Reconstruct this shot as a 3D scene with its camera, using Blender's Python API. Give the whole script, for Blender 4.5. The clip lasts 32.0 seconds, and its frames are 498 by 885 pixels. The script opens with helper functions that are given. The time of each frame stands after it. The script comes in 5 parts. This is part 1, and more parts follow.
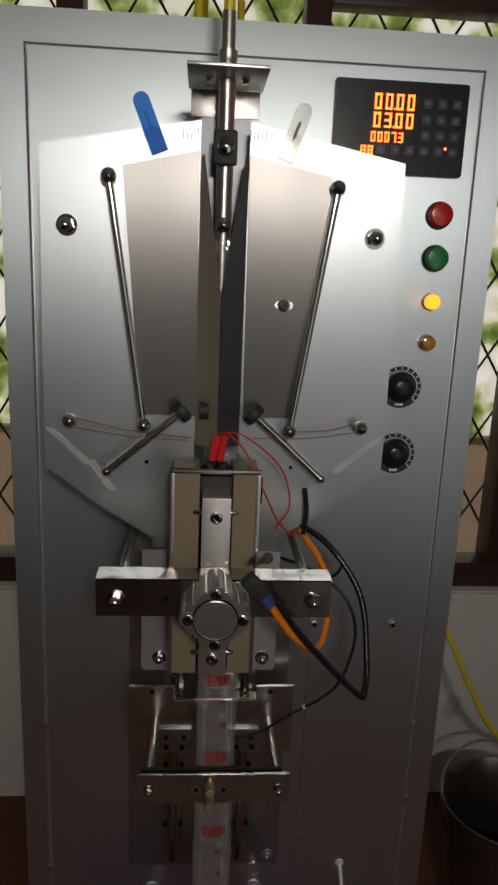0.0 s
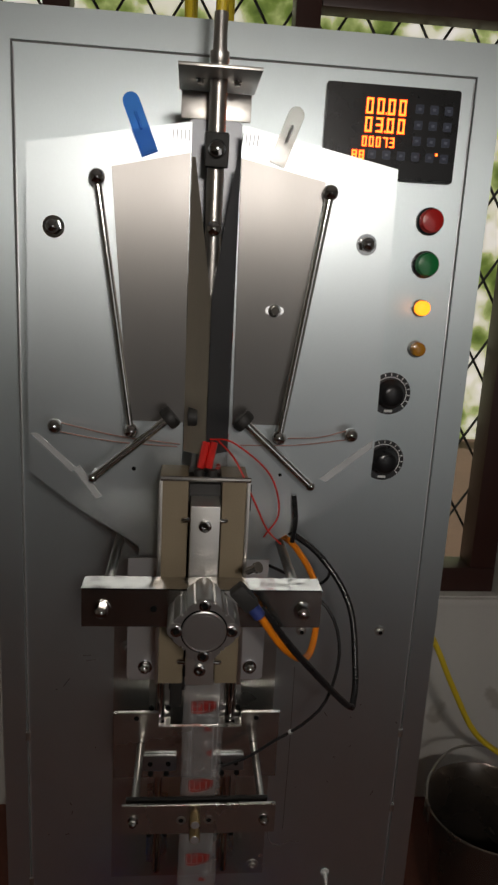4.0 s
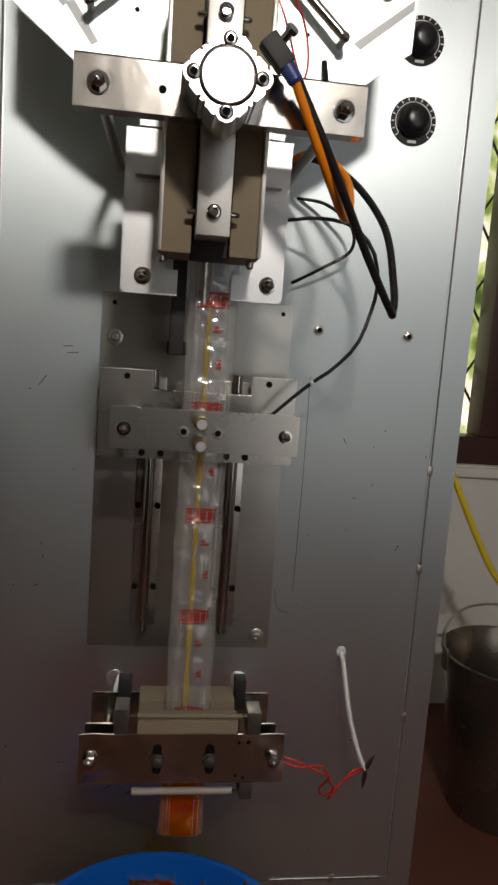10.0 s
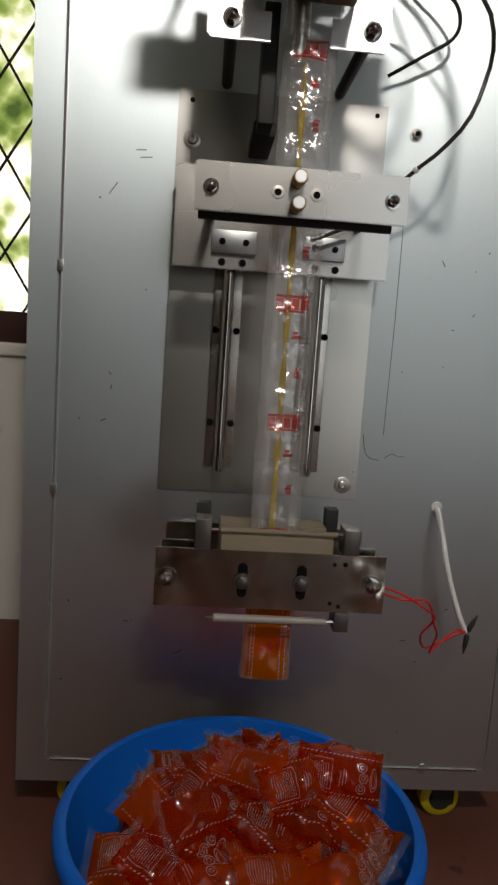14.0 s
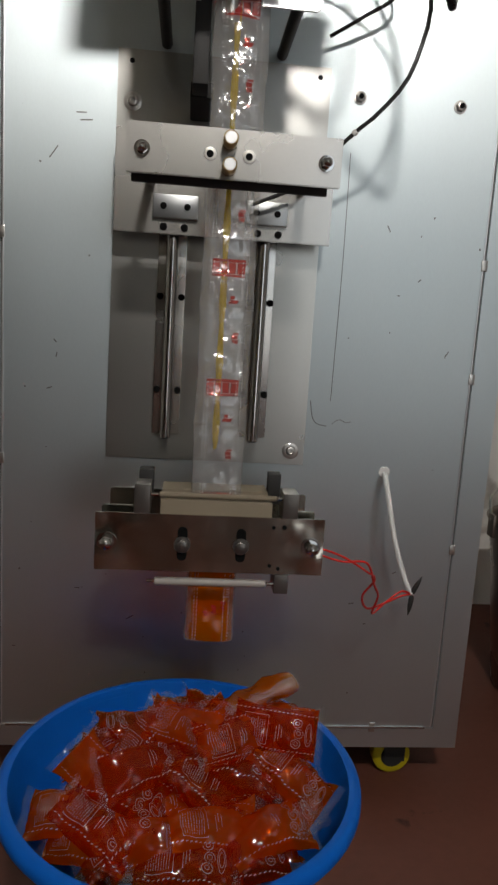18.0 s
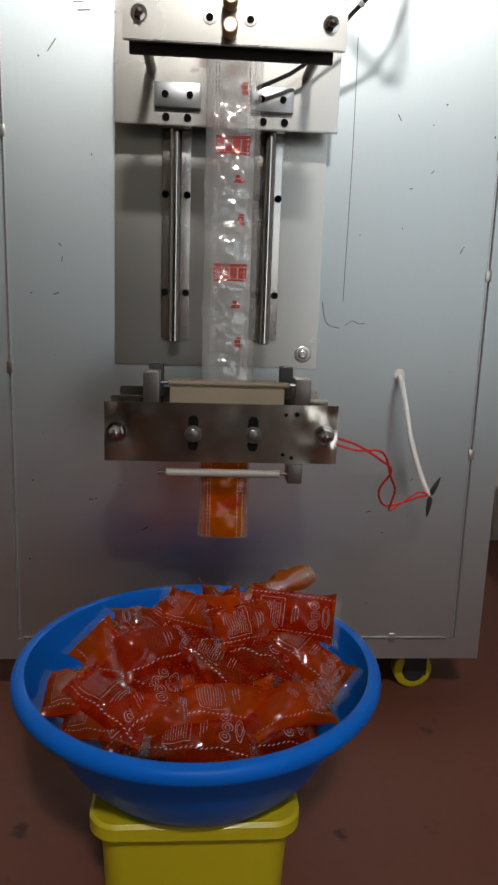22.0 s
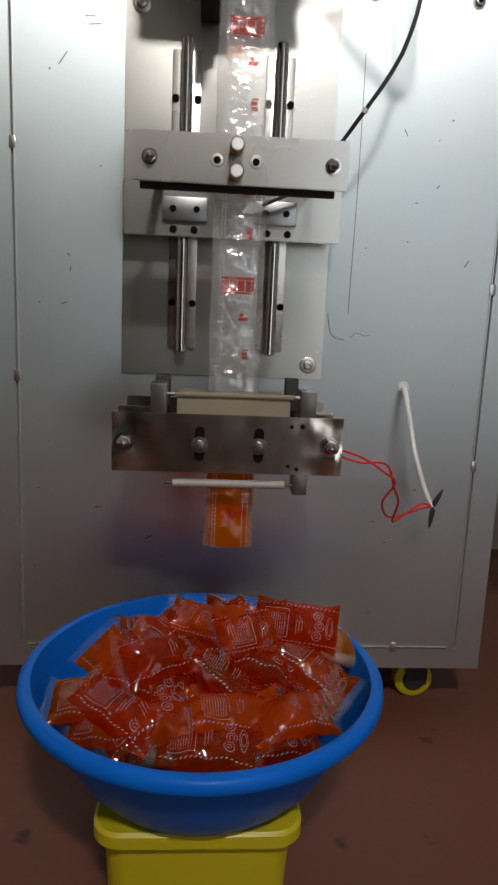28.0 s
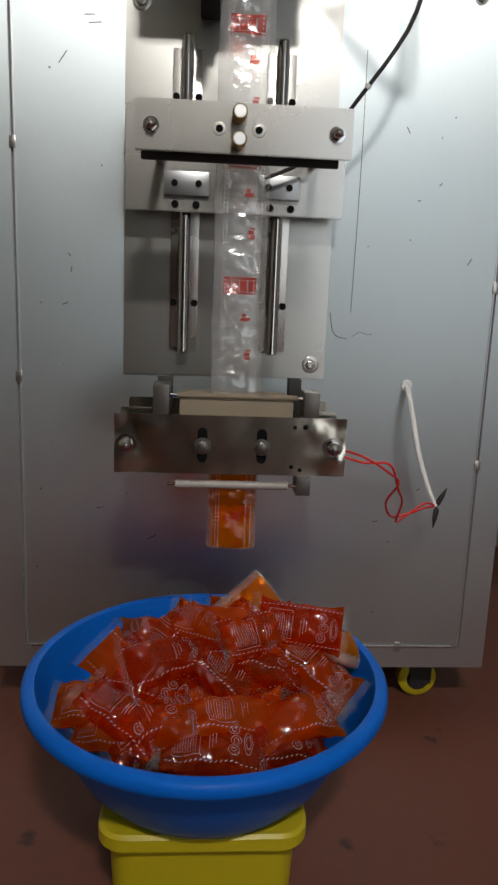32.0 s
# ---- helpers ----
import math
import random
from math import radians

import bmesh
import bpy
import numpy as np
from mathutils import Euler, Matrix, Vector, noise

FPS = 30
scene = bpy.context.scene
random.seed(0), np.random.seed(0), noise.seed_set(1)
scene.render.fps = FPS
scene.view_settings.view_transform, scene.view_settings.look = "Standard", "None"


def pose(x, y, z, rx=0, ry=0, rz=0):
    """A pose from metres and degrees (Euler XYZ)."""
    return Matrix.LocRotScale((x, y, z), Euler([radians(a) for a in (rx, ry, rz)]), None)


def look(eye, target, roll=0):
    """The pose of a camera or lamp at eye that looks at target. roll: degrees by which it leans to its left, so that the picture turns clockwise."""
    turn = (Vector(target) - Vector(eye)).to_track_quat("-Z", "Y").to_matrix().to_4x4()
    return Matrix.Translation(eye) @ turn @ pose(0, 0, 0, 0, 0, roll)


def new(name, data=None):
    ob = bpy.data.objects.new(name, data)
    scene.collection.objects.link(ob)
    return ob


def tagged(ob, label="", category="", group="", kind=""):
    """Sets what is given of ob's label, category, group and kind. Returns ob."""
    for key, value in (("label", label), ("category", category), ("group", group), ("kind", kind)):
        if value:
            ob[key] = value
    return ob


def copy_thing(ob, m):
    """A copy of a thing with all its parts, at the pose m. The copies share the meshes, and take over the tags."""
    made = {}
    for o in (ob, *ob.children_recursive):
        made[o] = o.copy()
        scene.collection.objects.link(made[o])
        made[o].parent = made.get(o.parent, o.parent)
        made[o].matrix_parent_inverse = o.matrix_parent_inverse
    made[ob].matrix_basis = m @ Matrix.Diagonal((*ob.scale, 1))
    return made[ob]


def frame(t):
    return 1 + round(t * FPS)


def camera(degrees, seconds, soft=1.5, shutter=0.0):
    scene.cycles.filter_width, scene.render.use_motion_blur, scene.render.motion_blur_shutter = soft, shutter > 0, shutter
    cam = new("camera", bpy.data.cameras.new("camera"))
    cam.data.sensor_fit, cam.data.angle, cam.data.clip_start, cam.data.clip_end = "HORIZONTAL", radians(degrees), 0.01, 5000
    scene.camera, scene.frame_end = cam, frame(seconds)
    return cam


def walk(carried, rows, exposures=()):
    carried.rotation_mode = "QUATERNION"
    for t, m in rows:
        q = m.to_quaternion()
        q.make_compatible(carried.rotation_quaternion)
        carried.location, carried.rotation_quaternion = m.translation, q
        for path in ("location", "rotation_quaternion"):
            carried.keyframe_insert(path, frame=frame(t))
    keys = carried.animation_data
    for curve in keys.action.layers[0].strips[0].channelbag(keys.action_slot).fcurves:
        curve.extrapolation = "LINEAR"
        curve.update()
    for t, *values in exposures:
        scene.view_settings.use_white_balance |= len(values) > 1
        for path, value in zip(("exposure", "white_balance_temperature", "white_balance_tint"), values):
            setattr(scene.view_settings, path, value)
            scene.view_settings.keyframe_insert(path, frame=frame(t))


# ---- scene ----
cam = camera(39.3, 32.0, soft=2.6)
PATH = [
    (0, (-0.065, -0.988, 1.455), (0.075, 0.95, 0.985), 2.4),
    (0.5, (-0.067, -0.986, 1.453), (0.08, 0.949, 0.968), 2.7),
    (1, (-0.066, -0.985, 1.458), (0.082, 0.951, 0.978), 3.0),
    (1.5, (-0.066, -0.988, 1.46), (0.106, 0.951, 1.0), 3.1),
    (2, (-0.07, -0.99, 1.46), (0.117, 0.949, 1.007), 3.2),
    (2.5, (-0.066, -0.988, 1.459), (0.123, 0.95, 1.0), 3.0),
    (4.5, (-0.078, -0.969, 1.457), (0.112, 0.966, 0.99), 3.1),
    (5, (-0.091, -0.958, 1.446), (0.113, 0.972, 0.963), 3.2),
    (5.5, (-0.111, -0.929, 1.423), (0.106, 1.002, 0.952), 2.9),
    (6, (-0.112, -0.909, 1.361), (0.167, 1.019, 0.906), 3.4),
    (6.5, (-0.111, -0.887, 1.327), (0.173, 1.043, 0.886), 3.4),
    (7, (-0.096, -0.861, 1.273), (0.188, 1.077, 0.872), 4.0),
    (7.5, (-0.092, -0.858, 1.209), (0.185, 1.093, 0.869), 4.1),
    (8, (-0.095, -0.859, 1.105), (0.207, 1.097, 0.817), 3.1),
    (8.5, (-0.097, -0.87, 0.998), (0.204, 1.085, 0.704), 2.8),
    (9, (-0.086, -0.89, 0.942), (0.153, 1.071, 0.633), 2.8),
    (9.5, (-0.086, -0.925, 0.912), (0.169, 1.036, 0.618), 3.4),
    (10, (-0.084, -0.933, 0.902), (0.171, 1.031, 0.625), 4.1),
    (10.5, (-0.086, -0.94, 0.899), (0.116, 1.032, 0.633), 4.0),
    (11, (-0.059, -0.948, 0.888), (0.183, 1.02, 0.624), 3.3),
    (11.5, (-0.036, -0.953, 0.889), (0.246, 1.008, 0.616), 2.2),
    (12, (-0.064, -0.949, 0.901), (0.105, 1.026, 0.634), 3.5),
    (12.5, (-0.085, -0.932, 0.871), (0.09, 1.041, 0.593), 3.1),
    (13, (-0.104, -0.91, 0.804), (0.103, 1.066, 0.575), 4.9),
    (13.5, (-0.134, -0.881, 0.697), (0.023, 1.089, 0.39), 5.1),
    (14, (-0.118, -0.871, 0.657), (0.022, 1.107, 0.398), 3.9),
    (14.5, (-0.101, -0.876, 0.664), (0.059, 1.102, 0.415), 3.3),
    (15, (-0.091, -0.875, 0.66), (0.09, 1.099, 0.399), 3.6),
    (15.5, (-0.087, -0.877, 0.665), (0.087, 1.097, 0.394), 3.4),
    (17.5, (-0.072, -0.881, 0.654), (0.11, 1.084, 0.334), 3.5),
    (18, (-0.071, -0.88, 0.651), (0.116, 1.084, 0.322), 3.6),
    (18.5, (-0.067, -0.883, 0.653), (0.117, 1.081, 0.319), 3.6),
    (19, (-0.066, -0.887, 0.653), (0.121, 1.076, 0.318), 3.4),
    (19.5, (-0.071, -0.885, 0.648), (0.12, 1.077, 0.308), 3.3),
    (20, (-0.078, -0.876, 0.618), (0.1, 1.088, 0.29), 4.1),
    (20.5, (-0.074, -0.861, 0.563), (0.083, 1.096, 0.179), 2.6),
    (21, (-0.064, -0.859, 0.552), (0.044, 1.1, 0.16), 1.4),
    (21.5, (-0.06, -0.864, 0.552), (0.083, 1.095, 0.177), 1.7),
    (22, (-0.059, -0.882, 0.559), (0.077, 1.074, 0.163), 1.9),
    (22.5, (-0.06, -0.885, 0.561), (0.067, 1.071, 0.161), 2.1),
    (23, (-0.06, -0.886, 0.563), (0.065, 1.07, 0.164), 1.9),
    (23.5, (-0.062, -0.885, 0.561), (0.052, 1.073, 0.166), 1.7),
    (24, (-0.061, -0.886, 0.566), (0.058, 1.071, 0.17), 1.9),
    (24.5, (-0.067, -0.89, 0.566), (0.067, 1.069, 0.186), 2.4),
    (25, (-0.064, -0.889, 0.565), (0.063, 1.07, 0.18), 2.1),
    (25.5, (-0.063, -0.888, 0.566), (0.065, 1.07, 0.181), 2.0),
    (27.5, (-0.066, -0.89, 0.566), (0.078, 1.068, 0.182), 2.5),
    (28, (-0.066, -0.887, 0.568), (0.071, 1.07, 0.182), 2.5),
    (28.5, (-0.066, -0.891, 0.572), (0.086, 1.068, 0.196), 3.1),
    (29, (-0.069, -0.887, 0.571), (0.075, 1.076, 0.212), 2.7),
    (29.5, (-0.067, -0.88, 0.567), (0.069, 1.079, 0.188), 2.5),
    (30, (-0.064, -0.88, 0.566), (0.078, 1.076, 0.173), 2.5),
    (30.5, (-0.066, -0.878, 0.565), (0.058, 1.077, 0.162), 2.6),
    (31, (-0.062, -0.88, 0.569), (0.067, 1.076, 0.169), 2.5),
    (31.5, (-0.067, -0.886, 0.568), (0.06, 1.071, 0.176), 2.4),
    (32, (-0.067, -0.883, 0.572), (0.065, 1.073, 0.175), 2.2),
]
EXPO = [(0, -0.53, 6950, 13), (5.0, -0.53, 6950, 13), (6.0, -0.47, 7000, 13), (7.0, -0.42, 7000, 13), (8.0, -0.28, 7050, 13.5), (9.0, 0.22, 7100, 14), (13.0, 0.48, 7000, 13), (20.3, 0.96, 6700, 11.5), (21.8, 1.06, 6700, 11.5), (32.0, 1.06, 6700, 11.5)]
walk(cam, [(t, look(eye, target, roll)) for t, eye, target, roll in PATH], EXPO)

# ---- world and lights ----
world = bpy.data.worlds.new("sky")
scene.world = world
world.use_nodes = True
sky = world.node_tree.nodes.new("ShaderNodeTexSky")
sky.sky_type, sky.sun_disc, sky.sun_elevation, sky.sun_rotation = "NISHITA", False, radians(50), radians(95)
world.node_tree.nodes["Background"].inputs[1].default_value = 0.03
world.node_tree.links.new(sky.outputs[0], world.node_tree.nodes["Background"].inputs[0])
sun = new("sun", bpy.data.lights.new("sun", "SUN"))
sun.data.energy, sun.data.angle, sun.data.color = 2.5, radians(0.6), (1, 0.95, 0.88)
sun.matrix_world = look((9, 1, 12), (0, 0.5, 0))


def lamp(name, size, size_y, power, eye, target, color):
    ob = new(name, bpy.data.lights.new(name, "AREA"))
    ob.data.shape, ob.data.size, ob.data.size_y, ob.data.energy, ob.data.color = "RECTANGLE", size, size_y, power, color
    ob.matrix_world = look(eye, target)
    return ob


# the hanging tube lamp in front of the machine, and a fill added in an unseen doorway
lamp("tube_light", 0.15, 0.08, 10.0, (0.076, -1.65, 1.76), (-0.03, 0.0, 1.4), (1.0, 0.985, 0.955))
lamp("doorway_daylight", 1.05, 1.95, 5.0, (1.15, -3.42, 1.03), (1.15, 0.0, 1.0), (0.86, 0.94, 1.0))


# ---- materials ----
def material(name, color, rough=0.5, metal=0.0, vary=0.12, scale=6.0, fine=180.0, bump=0.08, coat=0.0, stretch=(1, 1, 1), spots=None, streak=0.0):
    """A surface with broad and fine variation, fine relief and, on request, spots of dirt."""
    m = bpy.data.materials.new(name)
    m.use_nodes = True
    nt = m.node_tree
    b = nt.nodes["Principled BSDF"]
    link = nt.links.new
    co = nt.nodes.new("ShaderNodeTexCoord")
    mp = nt.nodes.new("ShaderNodeMapping")
    mp.inputs["Scale"].default_value = stretch
    link(co.outputs["Object"], mp.inputs[0])
    n1, n2 = nt.nodes.new("ShaderNodeTexNoise"), nt.nodes.new("ShaderNodeTexNoise")
    for n, s in ((n1, scale), (n2, fine)):
        n.inputs["Scale"].default_value, n.inputs["Detail"].default_value = s, 4
        link(mp.outputs[0], n.inputs["Vector"])
    mix = nt.nodes.new("ShaderNodeMix")
    mix.data_type = "RGBA"
    mix.inputs[6].default_value = tuple(c * (1 - vary) for c in color) + (1,)
    mix.inputs[7].default_value = tuple(min(1, c * (1 + vary)) for c in color) + (1,)
    add = nt.nodes.new("ShaderNodeMath")
    add.operation = "MULTIPLY_ADD"
    add.inputs[1].default_value = 0.35
    link(n2.outputs[0], add.inputs[0])
    half = nt.nodes.new("ShaderNodeMath")
    half.operation = "MULTIPLY"
    half.inputs[1].default_value = 0.65
    link(n1.outputs[0], half.inputs[0])
    link(half.outputs[0], add.inputs[2])
    link(add.outputs[0], mix.inputs[0])
    out = mix.outputs[2]
    if spots:
        dirt, size, amount = spots
        n3 = nt.nodes.new("ShaderNodeTexNoise")
        n3.inputs["Scale"].default_value, n3.inputs["Detail"].default_value = size, 6
        link(co.outputs["Object"], n3.inputs["Vector"])
        ramp = nt.nodes.new("ShaderNodeValToRGB")
        ramp.color_ramp.elements[0].position, ramp.color_ramp.elements[1].position = amount, amount + 0.04
        link(n3.outputs[0], ramp.inputs[0])
        mix2 = nt.nodes.new("ShaderNodeMix")
        mix2.data_type = "RGBA"
        link(ramp.outputs[0], mix2.inputs[0])
        link(out, mix2.inputs[6])
        mix2.inputs[7].default_value = dirt + (1,)
        out = mix2.outputs[2]
    link(out, b.inputs["Base Color"])
    b.inputs["Metallic"].default_value = metal
    rr = nt.nodes.new("ShaderNodeMapRange")
    rr.inputs[3].default_value, rr.inputs[4].default_value = rough * 0.85, min(1, rough * 1.15)
    link(n1.outputs[0], rr.inputs[0])
    link(rr.outputs[0], b.inputs["Roughness"])
    if coat:
        b.inputs["Coat Weight"].default_value, b.inputs["Coat Roughness"].default_value = coat, 0.08
    if bump:
        bp = nt.nodes.new("ShaderNodeBump")
        bp.inputs["Strength"].default_value, bp.inputs["Distance"].default_value = bump, 0.002
        link(n2.outputs[0], bp.inputs["Height"])
        link(bp.outputs[0], b.inputs["Normal"])
    return m


def glow(name, color, power):
    m = bpy.data.materials.new(name)
    m.use_nodes = True
    b = m.node_tree.nodes["Principled BSDF"]
    b.inputs["Base Color"].default_value = color + (1,)
    b.inputs["Emission Color"].default_value = color + (1,)
    b.inputs["Emission Strength"].default_value = power
    return m


def clear_film(name, tint, clear, rough=0.08, wrinkle=0.5, ior=1.5, edge=0.35):
    """Thin plastic film: mostly see-through, with gloss by the viewing angle and fine wrinkles."""
    m = bpy.data.materials.new(name)
    m.use_nodes = True
    nt = m.node_tree
    nt.nodes.remove(nt.nodes["Principled BSDF"])
    tr, gl, df = nt.nodes.new("ShaderNodeBsdfTransparent"), nt.nodes.new("ShaderNodeBsdfGlossy"), nt.nodes.new("ShaderNodeBsdfDiffuse")
    tr.inputs[0].default_value = tint + (1,)
    df.inputs[0].default_value = (0.75, 0.75, 0.75, 1)
    gl.inputs["Roughness"].default_value = rough
    body, top = nt.nodes.new("ShaderNodeMixShader"), nt.nodes.new("ShaderNodeMixShader")
    body.inputs[0].default_value = 1 - clear
    nt.links.new(tr.outputs[0], body.inputs[1])
    nt.links.new(df.outputs[0], body.inputs[2])
    lw, pw, fr = nt.nodes.new("ShaderNodeLayerWeight"), nt.nodes.new("ShaderNodeMath"), nt.nodes.new("ShaderNodeMath")
    pw.operation, fr.operation = "POWER", "MULTIPLY_ADD"
    pw.inputs[1].default_value = 4
    fr.inputs[1].default_value, fr.inputs[2].default_value = edge, ((ior - 1) / (ior + 1)) ** 2
    nt.links.new(lw.outputs["Facing"], pw.inputs[0])
    nt.links.new(pw.outputs[0], fr.inputs[0])
    noise_n, co = nt.nodes.new("ShaderNodeTexNoise"), nt.nodes.new("ShaderNodeTexCoord")
    noise_n.inputs["Scale"].default_value, noise_n.inputs["Detail"].default_value = 34, 2
    bp = nt.nodes.new("ShaderNodeBump")
    bp.inputs["Strength"].default_value, bp.inputs["Distance"].default_value = wrinkle, 0.008
    crease = nt.nodes.new("ShaderNodeTexNoise")
    crease.noise_type = "RIDGED_MULTIFRACTAL"
    crease.inputs["Scale"].default_value, crease.inputs["Detail"].default_value = 26, 2
    both = nt.nodes.new("ShaderNodeMath")
    both.operation = "MULTIPLY_ADD"
    both.inputs[1].default_value = 0.4
    nt.links.new(co.outputs["Object"], noise_n.inputs["Vector"])
    nt.links.new(co.outputs["Object"], crease.inputs["Vector"])
    nt.links.new(crease.outputs[0], both.inputs[0])
    nt.links.new(noise_n.outputs[0], both.inputs[2])
    nt.links.new(both.outputs[0], bp.inputs["Height"])
    nt.links.new(bp.outputs[0], gl.inputs["Normal"])
    nt.links.new(fr.outputs[0], top.inputs[0])
    nt.links.new(body.outputs[0], top.inputs[1])
    nt.links.new(gl.outputs[0], top.inputs[2])
    nt.links.new(top.outputs[0], nt.nodes["Material Output"].inputs[0])
    return m


M_PANEL = material("silver_paint", (0.665, 0.74, 0.76), 0.455, 0.97, 0.08, 5, 420, 0.018, stretch=(1.5, 1, 0.45), spots=((0.16, 0.16, 0.16), 60, 0.745))
M_PANEL2 = material("silver_paint_plate", (0.665, 0.725, 0.745), 0.42, 0.97, 0.05, 4, 420, 0.015)
M_WING = material("stainless_wing", (0.34, 0.325, 0.31), 0.42, 0.98, 0.05, 5, 330, 0.0, stretch=(3, 1, 0.3))
for m_paint in (M_PANEL, M_PANEL2, M_WING):
    # rolled or brushed upright: the gloss spreads sideways
    tn = m_paint.node_tree.nodes.new("ShaderNodeTangent")
    tn.direction_type, tn.axis = "RADIAL", "Z"
    bs = m_paint.node_tree.nodes["Principled BSDF"]
    bs.inputs["Anisotropic"].default_value = 0.6 if m_paint is not M_WING else 0.85
    m_paint.node_tree.links.new(tn.outputs[0], bs.inputs["Tangent"])
M_STEEL = material("brushed_steel", (0.52, 0.50, 0.47), 0.30, 0.95, 0.10, 7, 260, 0.06, stretch=(1, 1, 9))
M_STEELH = material("brushed_steel_across", (0.55, 0.53, 0.50), 0.32, 0.95, 0.10, 7, 260, 0.06, stretch=(9, 1, 1), spots=((0.25, 0.22, 0.2), 30, 0.72))
M_SATIN = material("satin_steel", (0.50, 0.49, 0.465), 0.27, 0.97, 0.08, 9, 300, 0.015, spots=((0.3, 0.27, 0.25), 24, 0.70))
M_MIRROR = material("polished_sheet", (0.40, 0.38, 0.325), 0.21, 1.0, 0.08, 9, 14, 0.7, spots=((0.80, 0.76, 0.68), 22, 0.70))
for m_cloudy in (M_MIRROR,):
    m_cloudy.node_tree.nodes["Color Ramp"].color_ramp.elements[0].position = 0.48
    m_cloudy.node_tree.nodes["Color Ramp"].color_ramp.elements[1].position = 0.80
M_CHROME = material("chrome", (0.50, 0.49, 0.48), 0.10, 1.0, 0.03, 20, 300, 0.0)
M_DARK = material("black_rubber", (0.018, 0.017, 0.016), 0.6, 0, 0.3, 30, 300, 0.1)
M_BLACKP = material("black_plastic", (0.012, 0.012, 0.013), 0.28, 0, 0.2, 30, 300, 0.02)
M_HOLE = material("hole_dark", (0.006, 0.006, 0.006), 0.9, 0, 0.1, 30, 200, 0)
M_HOLE.node_tree.nodes["Principled BSDF"].inputs["Specular IOR Level"].default_value = 0.08
M_BRONZE = material("ptfe_cloth_brown", (0.225, 0.18, 0.12), 0.6, 0.0, 0.18, 14, 500, 0.15, coat=0.04)
M_CREAM = material("ptfe_cloth_cream", (0.23, 0.19, 0.135), 0.6, 0, 0.15, 16, 500, 0.12, spots=((0.25, 0.18, 0.1), 20, 0.66))
M_WHITEP = material("white_plate", (0.72, 0.73, 0.74), 0.36, 0.85, 0.05, 6, 300, 0.04)
M_ORANGEH = material("orange_hose", (0.85, 0.24, 0.01), 0.35, 0, 0.1, 20, 200, 0.02, coat=0.2)
M_YELLOW = material("yellow_plastic", (0.50, 0.40, 0.010), 0.42, 0, 0.1, 5, 120, 0.06, coat=0.1)
M_YCABLE = material("yellow_cable", (0.75, 0.55, 0.03), 0.45, 0, 0.1, 20, 200, 0.03)
M_BLUE = material("blue_basin_plastic", (0.001, 0.118, 0.54), 0.38, 0, 0.10, 5, 160, 0.05)
M_BLUE.node_tree.nodes["Principled BSDF"].inputs["Specular IOR Level"].default_value = 0.1

M_RED = material("red_wire", (0.60, 0.02, 0.015), 0.4, 0, 0.15, 30, 200, 0.02)
M_REDB = material("red_button", (0.55, 0.015, 0.012), 0.25, 0, 0.1, 30, 200, 0.0, coat=0.4)
M_GREENB = material("green_button", (0.005, 0.20, 0.05), 0.25, 0, 0.1, 30, 200, 0.0, coat=0.4)
M_AMBER = material("amber_lens", (0.50, 0.22, 0.02), 0.2, 0, 0.1, 60, 200, 0.0, coat=0.5)
M_LIT = glow("amber_lit", (1.0, 0.27, 0.015), 3.5)
M_DIGIT = glow("red_digits", (1.0, 0.13, 0.018), 8.0)
M_SCR = material("chipped_paint", (0.13, 0.13, 0.13), 0.5, 0.3, 0.2, 60, 300, 0)
M_GAP = material("grey_gap", (0.16, 0.16, 0.16), 0.6, 0.2, 0.2, 40, 300, 0.05)
M_KEY = material("key_print", (0.045, 0.055, 0.09), 0.4, 0, 0.1, 60, 300, 0)
M_TICK = material("white_ticks", (0.7, 0.7, 0.7), 0.5, 0, 0.05, 60, 300, 0)
M_WALL = material("white_wall", (0.70, 0.68, 0.64), 0.85, 0, 0.07, 1.6, 60, 0.25, spots=((0.5, 0.47, 0.42), 5, 0.68))
M_CEIL = material("ceiling_paint", (0.75, 0.74, 0.72), 0.9, 0, 0.05, 2, 60, 0.2)
M_FLOOR = material("red_oxide_floor", (0.135, 0.049, 0.033), 0.5, 0, 0.34, 3.5, 70, 0.12, spots=((0.05, 0.022, 0.016), 11, 0.66))
M_FLOOR.node_tree.nodes["Principled BSDF"].inputs["Specular IOR Level"].default_value = 0.2
for m_cloth in (M_CREAM, M_BRONZE):
    m_cloth.node_tree.nodes["Principled BSDF"].inputs["Specular IOR Level"].default_value = 0.2
M_WOOD = material("dark_brown_wood", (0.050, 0.018, 0.014), 0.4, 0, 0.25, 8, 120, 0.1, stretch=(6, 6, 1))
M_IRON = material("grille_iron", (0.03, 0.03, 0.028), 0.5, 0.4, 0.2, 20, 200, 0.1)
M_BRASS = material("brass", (0.52, 0.38, 0.19), 0.3, 0.9, 0.12, 20, 300, 0.05)
M_FILM = clear_film("clear_film", (0.97, 0.97, 0.97), 0.88, 0.13, 1.0, 1.9)
M_FILMB = clear_film("pouch_film", (0.97, 0.96, 0.95), 0.965, 0.08, 0.5, 1.4, 0.2)
M_FORMER = material("film_over_steel_lit_half", (0.60, 0.55, 0.46), 0.3, 0.85, 0.15, 10, 200, 0.08, stretch=(4, 1, 0.3))
M_DARKBOARD = material("dark_reflection_board", (0.08, 0.065, 0.055), 0.5, 0, 0.2, 2, 60, 0.1)
M_BLUECLIP = clear_film("blue_clip", (0.25, 0.55, 0.98), 0.5, 0.1, 0.1)
